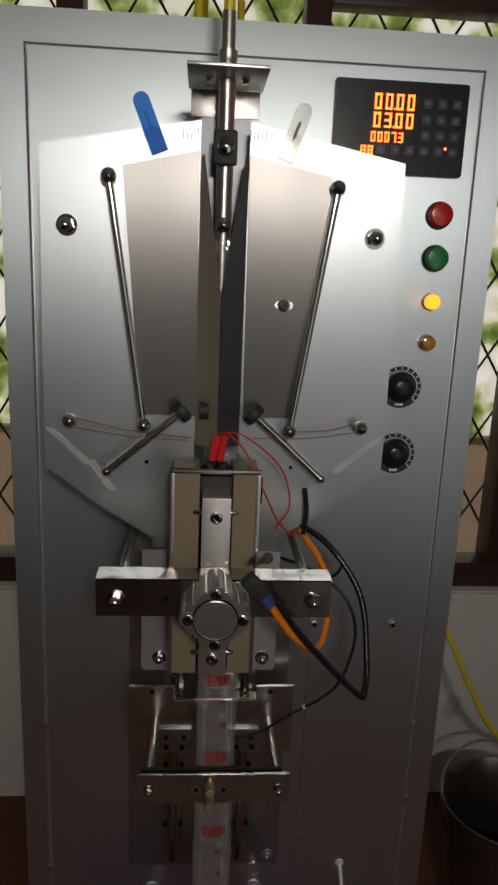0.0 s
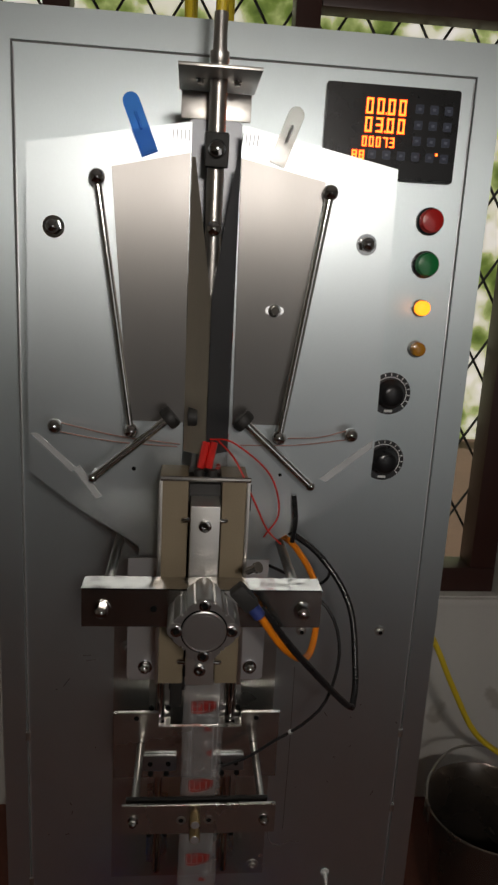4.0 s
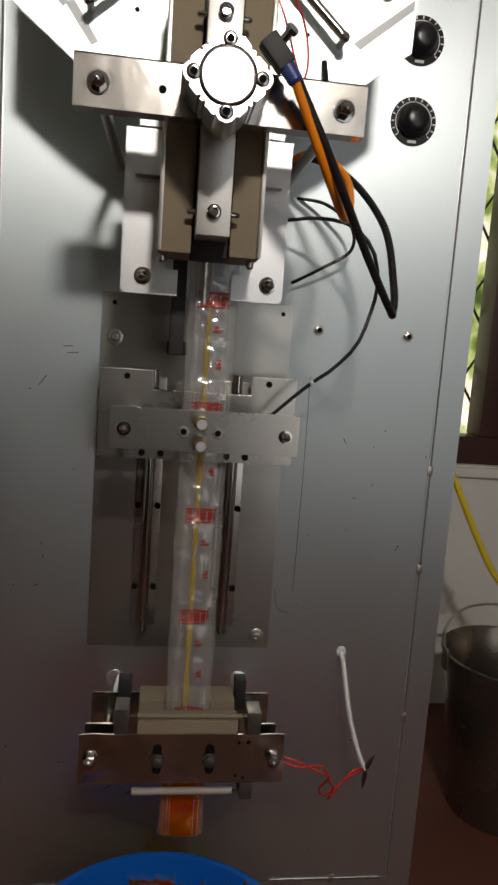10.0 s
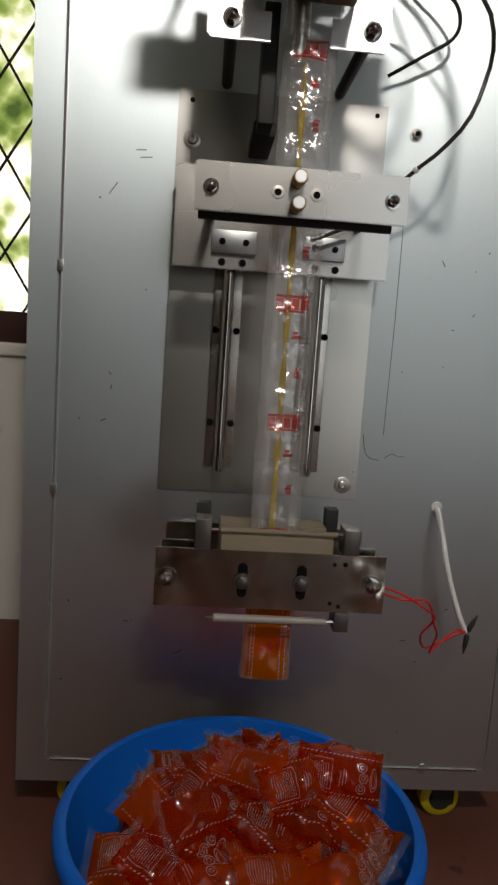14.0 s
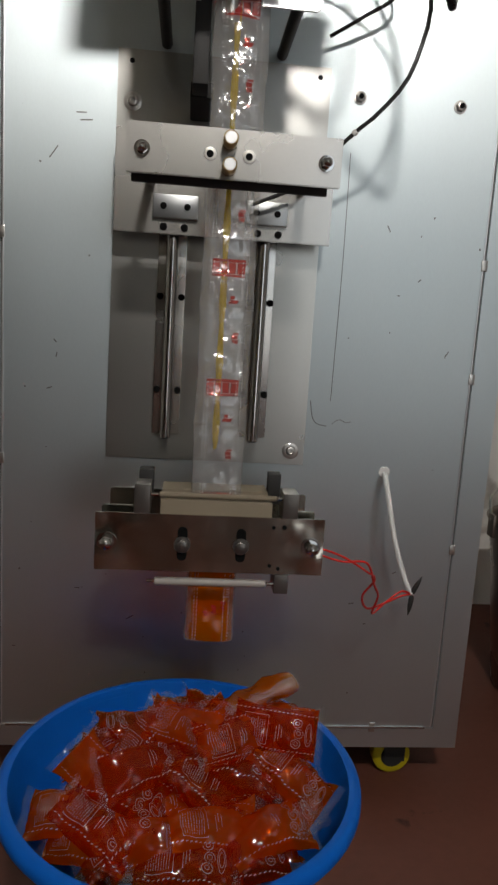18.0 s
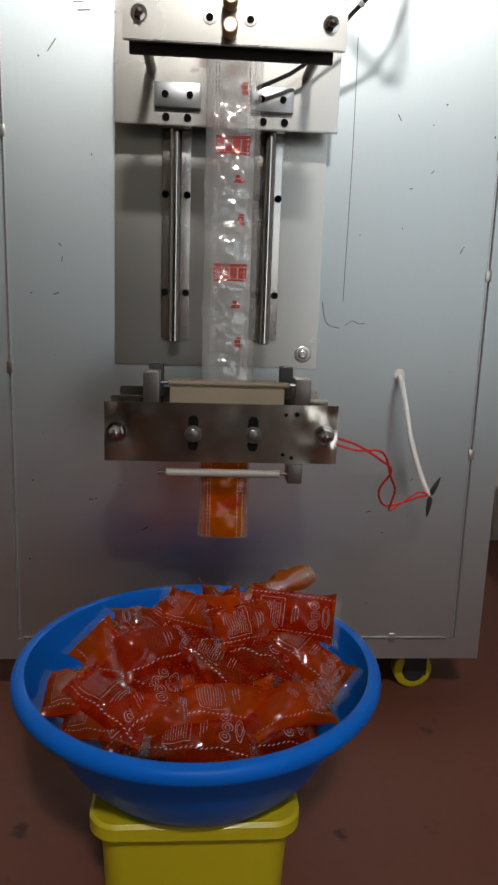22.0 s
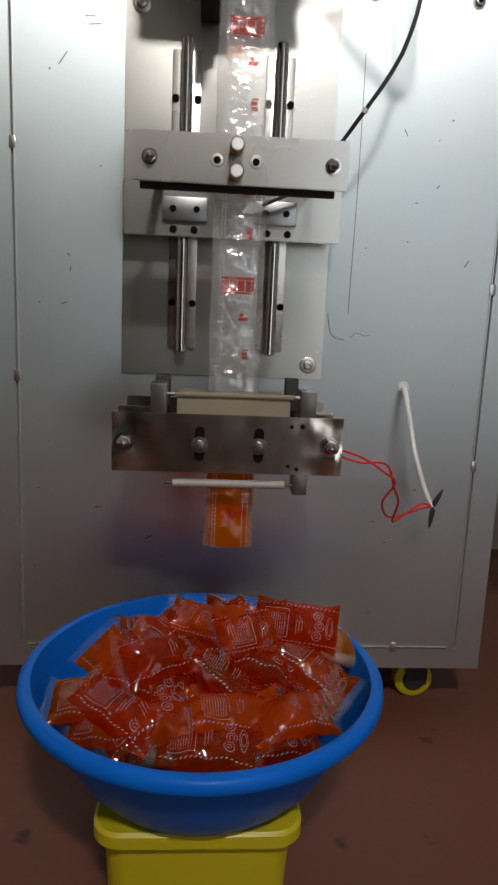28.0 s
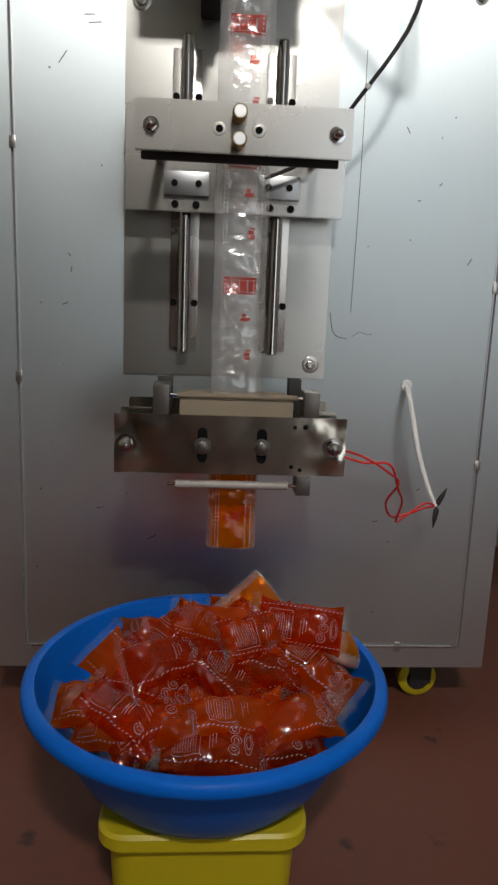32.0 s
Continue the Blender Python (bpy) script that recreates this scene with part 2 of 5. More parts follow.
M_BLUECLIP.node_tree.nodes["Diffuse BSDF"].inputs[0].default_value = (0.10, 0.40, 0.95, 1)
M_FORMBACK = material("dark_steel_and_shaded_half", (0.16, 0.165, 0.175), 0.4, 0.9, 0.1, 10, 200, 0.05)
M_BLOCK = material("grey_machined_steel", (0.17, 0.158, 0.145), 0.38, 0.85, 0.12, 12, 300, 0.06)
M_ROLLER = material("worn_white_roller", (0.34, 0.31, 0.28), 0.45, 0, 0.12, 30, 300, 0.05)
M_PRINTR = clear_film("red_print", (0.9, 0.33, 0.28), 0.65, 0.2, 0.3)
M_PRINTR.node_tree.nodes["Diffuse BSDF"].inputs[0].default_value = (0.62, 0.05, 0.045, 1)
M_PRINTT = clear_film("white_dashes", (0.95, 0.95, 0.95), 0.42, 0.2, 0.2)
M_PRINTW = clear_film("white_print", (0.95, 0.95, 0.95), 0.60, 0.2, 0.2)
M_BRIGHT = material("bright_polished_steel", (0.74, 0.73, 0.71), 0.14, 1.0, 0.05, 20, 300, 0.02)
M_BENT = material("bent_polished_sheet", (0.52, 0.50, 0.47), 0.21, 1.0, 0.15, 28, 30, 0.35, spots=((0.25, 0.22, 0.2), 40, 0.74))
# walls out of view; tone set for how much light they throw back
M_WALL2 = material("unseen_wall", (0.62, 0.595, 0.55), 0.85, 0, 0.1, 1.6, 60, 0.25)
M_SPACER = material("grey_steel_spacer", (0.33, 0.34, 0.345), 0.33, 0.95, 0.1, 12, 300, 0.02)
M_SLIDE = material("slide_steel", (0.49, 0.49, 0.465), 0.29, 0.97, 0.08, 9, 300, 0.015)
M_STRIP = clear_film("hazy_film_strip", (0.95, 0.95, 0.95), 0.66, 0.15, 0.3)
M_COPPER = material("copper_wire", (0.42, 0.24, 0.2), 0.4, 0.3, 0.1, 30, 200, 0)
M_CAST = material("satin_aluminium", (0.62, 0.61, 0.60), 0.30, 0.95, 0.08, 14, 300, 0.05)
M_PRESS = material("worn_bright_steel", (0.60, 0.59, 0.565), 0.40, 0.92, 0.08, 16, 260, 0.08, spots=((0.4, 0.38, 0.35), 60, 0.72))
M_HOSEW = material("white_sleeve", (0.70, 0.70, 0.68), 0.5, 0, 0.08, 30, 300, 0.05)


def liquid_material(name, tint, color, clear, each=False):
    """Drink in thin film: partly see-through, tinted, with the gloss and small wrinkles of the film over it."""
    m = clear_film(name, tint, clear, 0.09, 0.7, 1.42, 0.10)
    nt = m.node_tree
    df = nt.nodes["Diffuse BSDF"]
    tl, through_mix = nt.nodes.new("ShaderNodeBsdfTranslucent"), nt.nodes.new("ShaderNodeMixShader")
    tl.inputs[0].default_value = tuple(min(1, c * 1.6) for c in color) + (1,)
    through_mix.inputs[0].default_value = 0.6
    body = df.outputs[0].links[0].to_node
    nt.links.new(df.outputs[0], through_mix.inputs[1])
    nt.links.new(tl.outputs[0], through_mix.inputs[2])
    nt.links.new(through_mix.outputs[0], body.inputs[2])
    n, co, mix = nt.nodes.new("ShaderNodeTexNoise"), nt.nodes.new("ShaderNodeTexCoord"), nt.nodes.new("ShaderNodeMix")
    mix.data_type = "RGBA"
    n.inputs["Scale"].default_value, n.inputs["Detail"].default_value = 38, 3
    mix.inputs[6].default_value = tuple(c * 0.35 for c in color) + (1,)
    mix.inputs[7].default_value = tuple(min(1, c * 1.5) for c in color) + (1,)
    nt.links.new(co.outputs["Object"], n.inputs["Vector"])
    nt.links.new(n.outputs[0], mix.inputs[0])
    if not each:
        nt.links.new(mix.outputs[2], df.inputs[0])
        return m
    # every pouch holds a little more or less drink
    inf, ran = nt.nodes.new("ShaderNodeObjectInfo"), nt.nodes.new("ShaderNodeMapRange")
    ran.inputs[3].default_value, ran.inputs[4].default_value = 0.36, 1.12
    hsv = nt.nodes.new("ShaderNodeHueSaturation")
    hue = nt.nodes.new("ShaderNodeMapRange")
    hue.inputs[3].default_value, hue.inputs[4].default_value = 0.496, 0.514
    nt.links.new(inf.outputs["Random"], ran.inputs[0])
    nt.links.new(inf.outputs["Random"], hue.inputs[0])
    nt.links.new(hue.outputs[0], hsv.inputs["Hue"])
    nt.links.new(ran.outputs[0], hsv.inputs["Value"])
    nt.links.new(mix.outputs[2], hsv.inputs["Color"])
    nt.links.new(hsv.outputs[0], df.inputs[0])
    return m


M_JUICE = liquid_material("orange_drink", (0.98, 0.46, 0.025), (0.92, 0.215, 0.003), 0.66)
M_STREAM = liquid_material("drink_stream_yellow", (0.95, 0.72, 0.03), (0.88, 0.52, 0.008), 0.2)
M_JUICED = liquid_material("deep_orange_drink", (0.98, 0.32, 0.008), (0.76, 0.105, 0.0012), 0.66, True)


# ---- mesh helpers ----
def box(bm, x0, x1, y0, y1, z0, z1, bevel=0.0, m=None):
    c = bmesh.ops.create_cube(bm, size=1.0)["verts"]
    bmesh.ops.scale(bm, vec=(x1 - x0, y1 - y0, z1 - z0), verts=c)
    bmesh.ops.translate(bm, vec=((x0 + x1) / 2, (y0 + y1) / 2, (z0 + z1) / 2), verts=c)
    if bevel:
        e = list({e for v in c for e in v.link_edges})
        r = bmesh.ops.bevel(bm, geom=e, offset=bevel, segments=2, affect="EDGES", profile=0.6)
        c = r["verts"] if m is None else list({v for f in r["faces"] for v in f.verts} | set(c))
    if m is not None:
        bmesh.ops.transform(bm, matrix=m, verts=[v for v in c if v.is_valid])


def ring_points(axis, n):
    a = Vector(axis).normalized()
    u = a.orthogonal().normalized()
    w = a.cross(u)
    return [u * math.cos(2 * math.pi * i / n) + w * math.sin(2 * math.pi * i / n) for i in range(n)]


def turned(bm, p, axis, profile, n=20, cap=True):
    """A body of revolution: profile of (distance along axis, radius) from p."""
    a, rp, rows = Vector(axis).normalized(), ring_points(axis, n), []
    for d, r in profile:
        rows.append([bm.verts.new(Vector(p) + a * d + q * max(r, 1e-5)) for q in rp])
    for r0, r1 in zip(rows, rows[1:]):
        for i in range(n):
            f = bm.faces.new((r0[i], r0[(i + 1) % n], r1[(i + 1) % n], r1[i]))
            f.smooth = True
    if cap:
        bm.faces.new(rows[0][::-1])
        bm.faces.new(rows[-1])


def rod(bm, a, b, r, n=14):
    d = (Vector(b) - Vector(a)).length
    turned(bm, a, Vector(b) - Vector(a), [(0, r * 0.8), (r * 0.2, r), (d - r * 0.2, r), (d, r * 0.8)], n)


def ball(bm, p, r, n=16):
    turned(bm, Vector(p) - Vector((0, r, 0)), (0, 1, 0), [(r - r * math.cos(math.pi * i / 8), r * math.sin(math.pi * i / 8)) for i in range(9)], n, False)


def hexbolt(bm, p, r, h, dome=True, axis=(0, -1, 0)):
    turned(bm, p, axis, [(0, r * 1.35), (0.0012, r * 1.35), (0.0013, r)], 16)
    turned(bm, Vector(p) + Vector(axis) * 0.001, axis, [(0, r), (h * 0.6, r), (h * 0.65, r * 0.9)], 6)
    if dome:
        turned(bm, Vector(p) + Vector(axis) * h * 0.6, axis, [(0, r * 0.86)] + [(r * 0.8 * math.sin(a), r * 0.86 * math.cos(a)) for a in (0.3, 0.7, 1.1, 1.5)], 14)


def smooth_path(points, steps=8):
    p = [Vector(q) for q in points]
    p = [p[0] * 2 - p[1]] + p + [p[-1] * 2 - p[-2]]
    out = []
    for i in range(1, len(p) - 2):
        for s in range(steps):
            t = s / steps
            out.append(0.5 * (2 * p[i] + (p[i + 1] - p[i - 1]) * t + (2 * p[i - 1] - 5 * p[i] + 4 * p[i + 1] - p[i + 2]) * t * t + (3 * p[i] - p[i - 1] - 3 * p[i + 1] + p[i + 2]) * t ** 3))
    return out + [p[-2]]


def hose(bm, points, r, n=10, steps=8):
    path = smooth_path(points, steps)
    rows, up = [], None
    for i, q in enumerate(path):
        a = (path[min(i + 1, len(path) - 1)] - path[max(i - 1, 0)]).normalized()
        up = (up - a * up.dot(a)).normalized() if up is not None else a.orthogonal().normalized()
        w = a.cross(up)
        rows.append([bm.verts.new(q + (up * math.cos(2 * math.pi * k / n) + w * math.sin(2 * math.pi * k / n)) * r) for k in range(n)])
    for r0, r1 in zip(rows, rows[1:]):
        for i in range(n):
            bm.faces.new((r0[i], r0[(i + 1) % n], r1[(i + 1) % n], r1[i])).smooth = True
    bm.faces.new(rows[0][::-1])
    bm.faces.new(rows[-1])


def slab(bm, outline, y0, y1, bevel=0.0):
    """A plate: an outline of (x, z), from y0 (front) to y1."""
    lo = [bm.verts.new((x, y0, z)) for x, z in outline]
    hi = [bm.verts.new((x, y1, z)) for x, z in outline]
    n = len(lo)
    faces = [bm.faces.new(lo), bm.faces.new(hi[::-1])] + [bm.faces.new((lo[i], hi[i], hi[(i + 1) % n], lo[(i + 1) % n])) for i in range(n)]
    bmesh.ops.recalc_face_normals(bm, faces=faces)
    if bevel:
        bmesh.ops.bevel(bm, geom=list({e for e in faces[0].edges}), offset=bevel, segments=2, affect="EDGES")


def holed_plate(bm, x0, x1, z0, z1, hx0, hx1, hz0, hz1, y0, y1):
    """A plate in one piece round a rectangular hole."""
    xs, zs = (x0, hx0, hx1, x1), (z0, hz0, hz1, z1)
    g = [[[bm.verts.new((x, y, z)) for z in zs] for x in xs] for y in (y0, y1)]
    for k in (0, 1):
        for i in range(3):
            for j in range(3):
                if (i, j) != (1, 1):
                    bm.faces.new((g[k][i][j], g[k][i + 1][j], g[k][i + 1][j + 1], g[k][i][j + 1]))
    loop = [(i, 0) for i in range(3)] + [(3, j) for j in range(3)] + [(i, 3) for i in (3, 2, 1)] + [(0, j) for j in (3, 2, 1)]
    for ring in (loop, [(1, 1), (2, 1), (2, 2), (1, 2)]):
        for (i, j), (p, q) in zip(ring, ring[1:] + ring[:1]):
            bm.faces.new((g[0][i][j], g[0][p][q], g[1][p][q], g[1][i][j]))


def rounded(x0, x1, z0, z1, r, n=4):
    out = []
    for cx, cz, a0 in ((x1 - r, z1 - r, 0), (x0 + r, z1 - r, 90), (x0 + r, z0 + r, 180), (x1 - r, z0 + r, 270)):
        out += [(cx + r * math.cos(radians(a0 + 90 * i / n)), cz + r * math.sin(radians(a0 + 90 * i / n))) for i in range(n + 1)]
    return out


def link(name, bm, mat, parent=None, label=""):
    me = bpy.data.meshes.new(name)
    bmesh.ops.recalc_face_normals(bm, faces=bm.faces[:])
    bm.to_mesh(me)
    bm.free()
    me.set_sharp_from_angle(angle=radians(40))
    me.materials.append(mat)
    ob = new(name, me)
    if parent is not None:
        ob.parent = parent
    return tagged(ob, label)


part = link


def made(build, *args, **kw):
    bm = bmesh.new()
    build(bm, *args, **kw)
    return bm


def rbox(bm, x0, x1, y0, y1, z0, z1, r, flare=0.0):
    """An upright box with rounded corners, wider by flare at its top."""
    lo = [bm.verts.new((x, y, z0)) for x, y in rounded(x0, x1, y0, y1, r, 6)]
    e = 0.003
    mid = [bm.verts.new((x, y, z1 - e)) for x, y in rounded(x0 - flare, x1 + flare, y0 - flare, y1 + flare, r, 6)]
    hi = [bm.verts.new((x, y, z1)) for x, y in rounded(x0 - flare + e, x1 + flare - e, y0 - flare + e, y1 + flare - e, r - e * 0.7, 6)]
    n = len(lo)
    for p, q in ((lo, mid), (mid, hi)):
        for i in range(n):
            bm.faces.new((p[i], p[(i + 1) % n], q[(i + 1) % n], q[i])).smooth = True
    bm.faces.new(lo[::-1])
    bm.faces.new(hi)


def channel(bm, x0, x1, outline):
    """A bent sheet of constant (y, z) outline along x, in one piece."""
    a = [bm.verts.new((x0, y, z)) for y, z in outline]
    b = [bm.verts.new((x1, y, z)) for y, z in outline]
    n = len(a)
    bm.faces.new(a)
    bm.faces.new(b[::-1])
    for i in range(n):
        bm.faces.new((a[i], b[i], b[(i + 1) % n], a[(i + 1) % n]))


def structure(name, bm, mat, label):
    return tagged(link(name, bm, mat), label, name.split("_")[0], kind="structure")


# ---- the room ----
YW = 0.72          # the wall behind the machine
WX0, WX1, WZ0, WZ1 = -1.25, 0.80, 0.64, 2.25     # its window opening
structure("floor", made(box, -2.6, 2.4, -3.4, YW, -0.1, 0.0), M_FLOOR, "worn red oxide cement floor with dark stains")
bm = bmesh.new()
box(bm, -2.6, 2.4, YW, YW + 0.2, -0.1, WZ0)
box(bm, -2.6, 2.4, YW, YW + 0.2, WZ1, 2.8)
box(bm, -2.6, WX0, YW, YW + 0.2, WZ0, WZ1)
box(bm, WX1, 2.4, YW, YW + 0.2, WZ0, WZ1)
structure("wall_north", bm, M_WALL, "white plastered wall with a window opening")
structure("wall_west", made(box, -2.8, -2.6, -3.6, YW + 0.2, -0.1, 2.8), M_WALL2, "white plastered wall")
structure("wall_east", made(box, 2.4, 2.6, -3.6, YW + 0.2, -0.1, 2.8), M_WALL2, "white plastered wall")
# out of view; the doorway is added to hold the fill lamp
bm = bmesh.new()
box(bm, -2.6, 0.6, -3.6, -3.4, -0.1, 2.8)
box(bm, 1.7, 2.4, -3.6, -3.4, -0.1, 2.8)
box(bm, 0.6, 1.7, -3.6, -3.4, 2.05, 2.8)
structure("wall_south", bm, M_WALL2, "unseen white plastered wall with a doorway added for fill light")
# boards added on the unseen wall to darken what the steel mirrors
for x0, x1 in ((-2.6, 0.55), (1.75, 2.4)):
    structure("trim", made(box, x0, x1, -3.398, -3.39, 0.0, 1.1), M_DARKBOARD, "added dark board, unseen, that darkens reflections")
structure("ceiling", made(box, -2.8, 2.6, -3.6, YW + 0.2, 2.8, 2.9), M_CEIL, "white painted ceiling")
structure("ground", made(box, -40, 40, -40, 40, -0.3, -0.14), material("garden_soil", (0.20, 0.13, 0.09), 0.9, 0, 0.3, 1.5, 30, 0.3), "bare earth and grass outside the room")

# the window: frame, mullion, transom, sill and the diamond grille
win = tagged(new("window_1"), "dark brown wooden window with an iron diamond grille", "window", kind="structure")
bm = bmesh.new()
box(bm, WX1 - 0.075, WX1 - 0.004, YW + 0.03, YW + 0.11, WZ0 + 0.07, WZ1, 0.004)
part("window_frame", bm, M_WOOD, win)
part("window_frame", made(box, WX0, WX0 + 0.07, YW + 0.03, YW + 0.11, WZ0 + 0.07, WZ1, 0.004), M_WOOD, win)
part("window_frame", made(box, WX0, WX1 - 0.004, YW + 0.028, YW + 0.112, WZ0, WZ0 + 0.07, 0.004), M_WOOD, win)
part("window_frame", made(box, WX0, WX1 - 0.004, YW + 0.028, YW + 0.112, WZ1 - 0.07, WZ1 - 0.002, 0.004), M_WOOD, win)
part("mullion", made(box, 0.150, 0.208, YW + 0.03, YW + 0.10, WZ0 + 0.07, WZ1 - 0.07, 0.004), M_WOOD, win)
part("mullion", made(box, -0.405, -0.345, YW + 0.03, YW + 0.10, WZ0 + 0.07, WZ1 - 0.07, 0.004), M_WOOD, win)
part("transom", made(box, 0.210, WX1 - 0.077, YW + 0.034, YW + 0.096, 2.055, 2.11, 0.003), M_WOOD, win)
part("window_sill", made(box, WX0, WX1, YW - 0.015, YW + 0.026, WZ0 - 0.028, WZ0 - 0.003, 0.004), M_WALL, win, "plastered window sill")
bm = bmesh.new()
step = 0.13
for k in range(-16, 30):
    for sgn in (1, -1):
        x = WX0 + k * step
        a, b = Vector((x, YW + 0.125, WZ0)), Vector((x + sgn * (WZ1 - WZ0) * 0.62, YW + 0.125, WZ1))
        lo_t, hi_t = 0.0, 1.0
        d = b.x - a.x
        for lim in (WX0, WX1):
            f = (lim - a.x) / d
            if 0 < f < 1:
                if (a.x < WX0 and lim == WX0) or (a.x > WX1 and lim == WX1):
                    lo_t = max(lo_t, f)
                else:
                    hi_t = min(hi_t, f)
        p, q = a.lerp(b, lo_t), a.lerp(b, hi_t)
        if WX0 - 1e-4 <= min(p.x, q.x) and max(p.x, q.x) <= WX1 + 1e-4 and (q - p).length > 0.02:
            rod(bm, p, q, 0.0035, 6)
part("grille", bm, M_IRON, win, "black iron diamond grille")


# outside: leafy garden in the distance, its daylight built in as glow
def garden_backdrop():
    m = bpy.data.materials.new("garden_distance")
    m.use_nodes = True
    nt = m.node_tree
    b = nt.nodes["Principled BSDF"]
    co, n1, n2 = nt.nodes.new("ShaderNodeTexCoord"), nt.nodes.new("ShaderNodeTexNoise"), nt.nodes.new("ShaderNodeTexVoronoi")
    n1.inputs["Scale"].default_value, n1.inputs["Detail"].default_value = 1.9, 10
    n2.inputs["Scale"].default_value = 6.0
    nt.links.new(co.outputs["Object"], n1.inputs["Vector"])
    nt.links.new(co.outputs["Object"], n2.inputs["Vector"])
    mixn = nt.nodes.new("ShaderNodeMath")
    mixn.operation = "MULTIPLY_ADD"
    mixn.inputs[1].default_value = 0.22
    nt.links.new(n2.outputs["Distance"], mixn.inputs[0])
    nt.links.new(n1.outputs[0], mixn.inputs[2])
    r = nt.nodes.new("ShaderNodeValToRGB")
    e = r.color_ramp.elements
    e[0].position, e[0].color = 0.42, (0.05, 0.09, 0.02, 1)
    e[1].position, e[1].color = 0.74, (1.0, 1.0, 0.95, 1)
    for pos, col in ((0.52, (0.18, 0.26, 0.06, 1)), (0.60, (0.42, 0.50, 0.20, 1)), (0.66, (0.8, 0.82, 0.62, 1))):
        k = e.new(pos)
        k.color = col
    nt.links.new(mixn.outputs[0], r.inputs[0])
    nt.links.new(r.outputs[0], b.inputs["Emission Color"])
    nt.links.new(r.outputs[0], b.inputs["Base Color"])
    # emission stands in for the daylight on leaves and sky
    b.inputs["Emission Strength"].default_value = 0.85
    b.inputs["Roughness"].default_value = 1.0
    return m


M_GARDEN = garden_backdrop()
structure("backdrop", made(box, -9, 9, 6.0, 6.05, -0.1, 6.5), M_GARDEN, "green garden foliage and pale sky outside, with a glow of their own")

# ---- the packing machine ----
CX = -0.045
machine = tagged(new("packing_machine"), "silver painted steel liquid pouch packing machine on castors", "machine")
W, ZB, ZT = 0.335, 0.076, 1.768
cabinet = part("cabinet_frame", made(holed_plate, -W, W, ZB, ZT, -0.2995, 0.2995, 0.1055, 1.7275, 0.0, 0.003), M_PANEL, machine)
part("side_panel", made(box, -W, -W + 0.003, 0.0032, 0.55, ZB, ZT, 0.0008), M_PANEL, cabinet)
part("side_panel", made(box, W - 0.003, W, 0.0032, 0.55, ZB, ZT, 0.0008), M_PANEL, cabinet)
part("top_panel", made(box, -W + 0.0035, W - 0.0035, 0.0032, 0.55, ZT - 0.003, ZT, 0.0008), M_PANEL, cabinet)
part("back_panel", made(box, -W + 0.0035, W - 0.0035, 0.547, 0.55, ZB, ZT - 0.0035), M_PANEL, cabinet)
part("bottom_panel", made(box, -W + 0.0035, W - 0.0035, 0.0032, 0.5465, ZB, ZB + 0.003), M_PANEL, cabinet)
part("door_rebate", made(holed_plate, -0.3025, 0.3025, 0.1025, 1.7305, -0.2935, 0.2935, 0.1115, 1.7215, 0.0034, 0.006), M_GAP, cabinet, "grey strip behind the gap round the door")
P0, P1, Q0, Q1 = -0.2960, 0.2960, 0.1085, 1.7240
front_panel = part("front_panel", made(holed_plate, P0, P1, Q0, Q1, CX - 0.05, CX + 0.05, 1.36, 1.56, -0.0015, 0.0015), M_PANEL, machine, "scratched silver front panel")
for x, z in ((0.297, 0.744), (-0.297, 0.744), (0.297, 0.60), (-0.297, 0.47), (0.297, 0.37), (0.21, 0.108), (-0.12, 0.108)):
    part("weld_tab", made(box, x - 0.004, x + 0.004, -0.003, 0.002, z - 0.007, z + 0.007, 0.001), M_STEEL, front_panel)
part("door_edge", made(box, 0.115, 0.286, -0.0032, -0.0017, 0.1068, 0.1095), M_CHROME, front_panel, "bright worn bottom edge")
part("door_edge", made(box, -0.29, -0.2, -0.0032, -0.0017, 0.1068, 0.1095), M_CHROME, front_panel, "bright worn bottom edge")
# thin bright strips draw the highlight along the raised door's edges
for x in (P0 + 0.0009, P1 - 0.0009):
    part("door_edge", made(box, x - 0.0008, x + 0.0008, -0.0029, -0.0016, 0.112, 1.718, 0.0003), M_WHITEP, front_panel, "bright strip for the highlight on the upright edge")
# scratches and chipped paint on the front
rnd = random.Random(4)
for x, z, l, a in ((-0.239, 0.561, 0.006, 20), (-0.231, 0.602, 0.005, 80), (-0.233, 0.619, 0.004, 130), (-0.238, 0.838, 0.014, 55), (-0.201, 0.876, 0.012, 5), (-0.207, 0.884, 0.010, 3), (-0.20, 0.302, 0.005, 0), (-0.131, 0.263, 0.009, 30), (0.185, 0.261, 0.003, 10), (0.17, 0.78, 0.007, 120), (0.215, 0.72, 0.004, 45), (0.19, 0.70, 0.003, 0), (0.26, 0.63, 0.008, 60), (0.165, 0.29, 0.006, 10), (-0.28, 0.22, 0.003, 0), (0.22, 0.335, 0.004, 30)):
    part("scratch", made(box, -l * 0.6, l * 0.6, -0.0001, 0.0001, -0.0006, 0.0006, 0, Matrix.Translation((x, -0.0017, z)) @ pose(0, 0, 0, 0, -a)), M_SCR, front_panel)
part("scratch", made(hose, [(0.1140, -0.0017, 0.865), (0.1150, -0.0017, 0.78), (0.1152, -0.0017, 0.70), (0.1140, -0.0017, 0.563)], 0.00035, 6), M_IRON, front_panel)
part("scratch", made(hose, [(0.088, -0.0017, 0.562), (0.091, -0.0017, 0.545), (0.094, -0.0017, 0.537), (0.100, -0.0017, 0.532), (0.111, -0.0017, 0.530)], 0.0005, 6), M_SCR, front_panel)
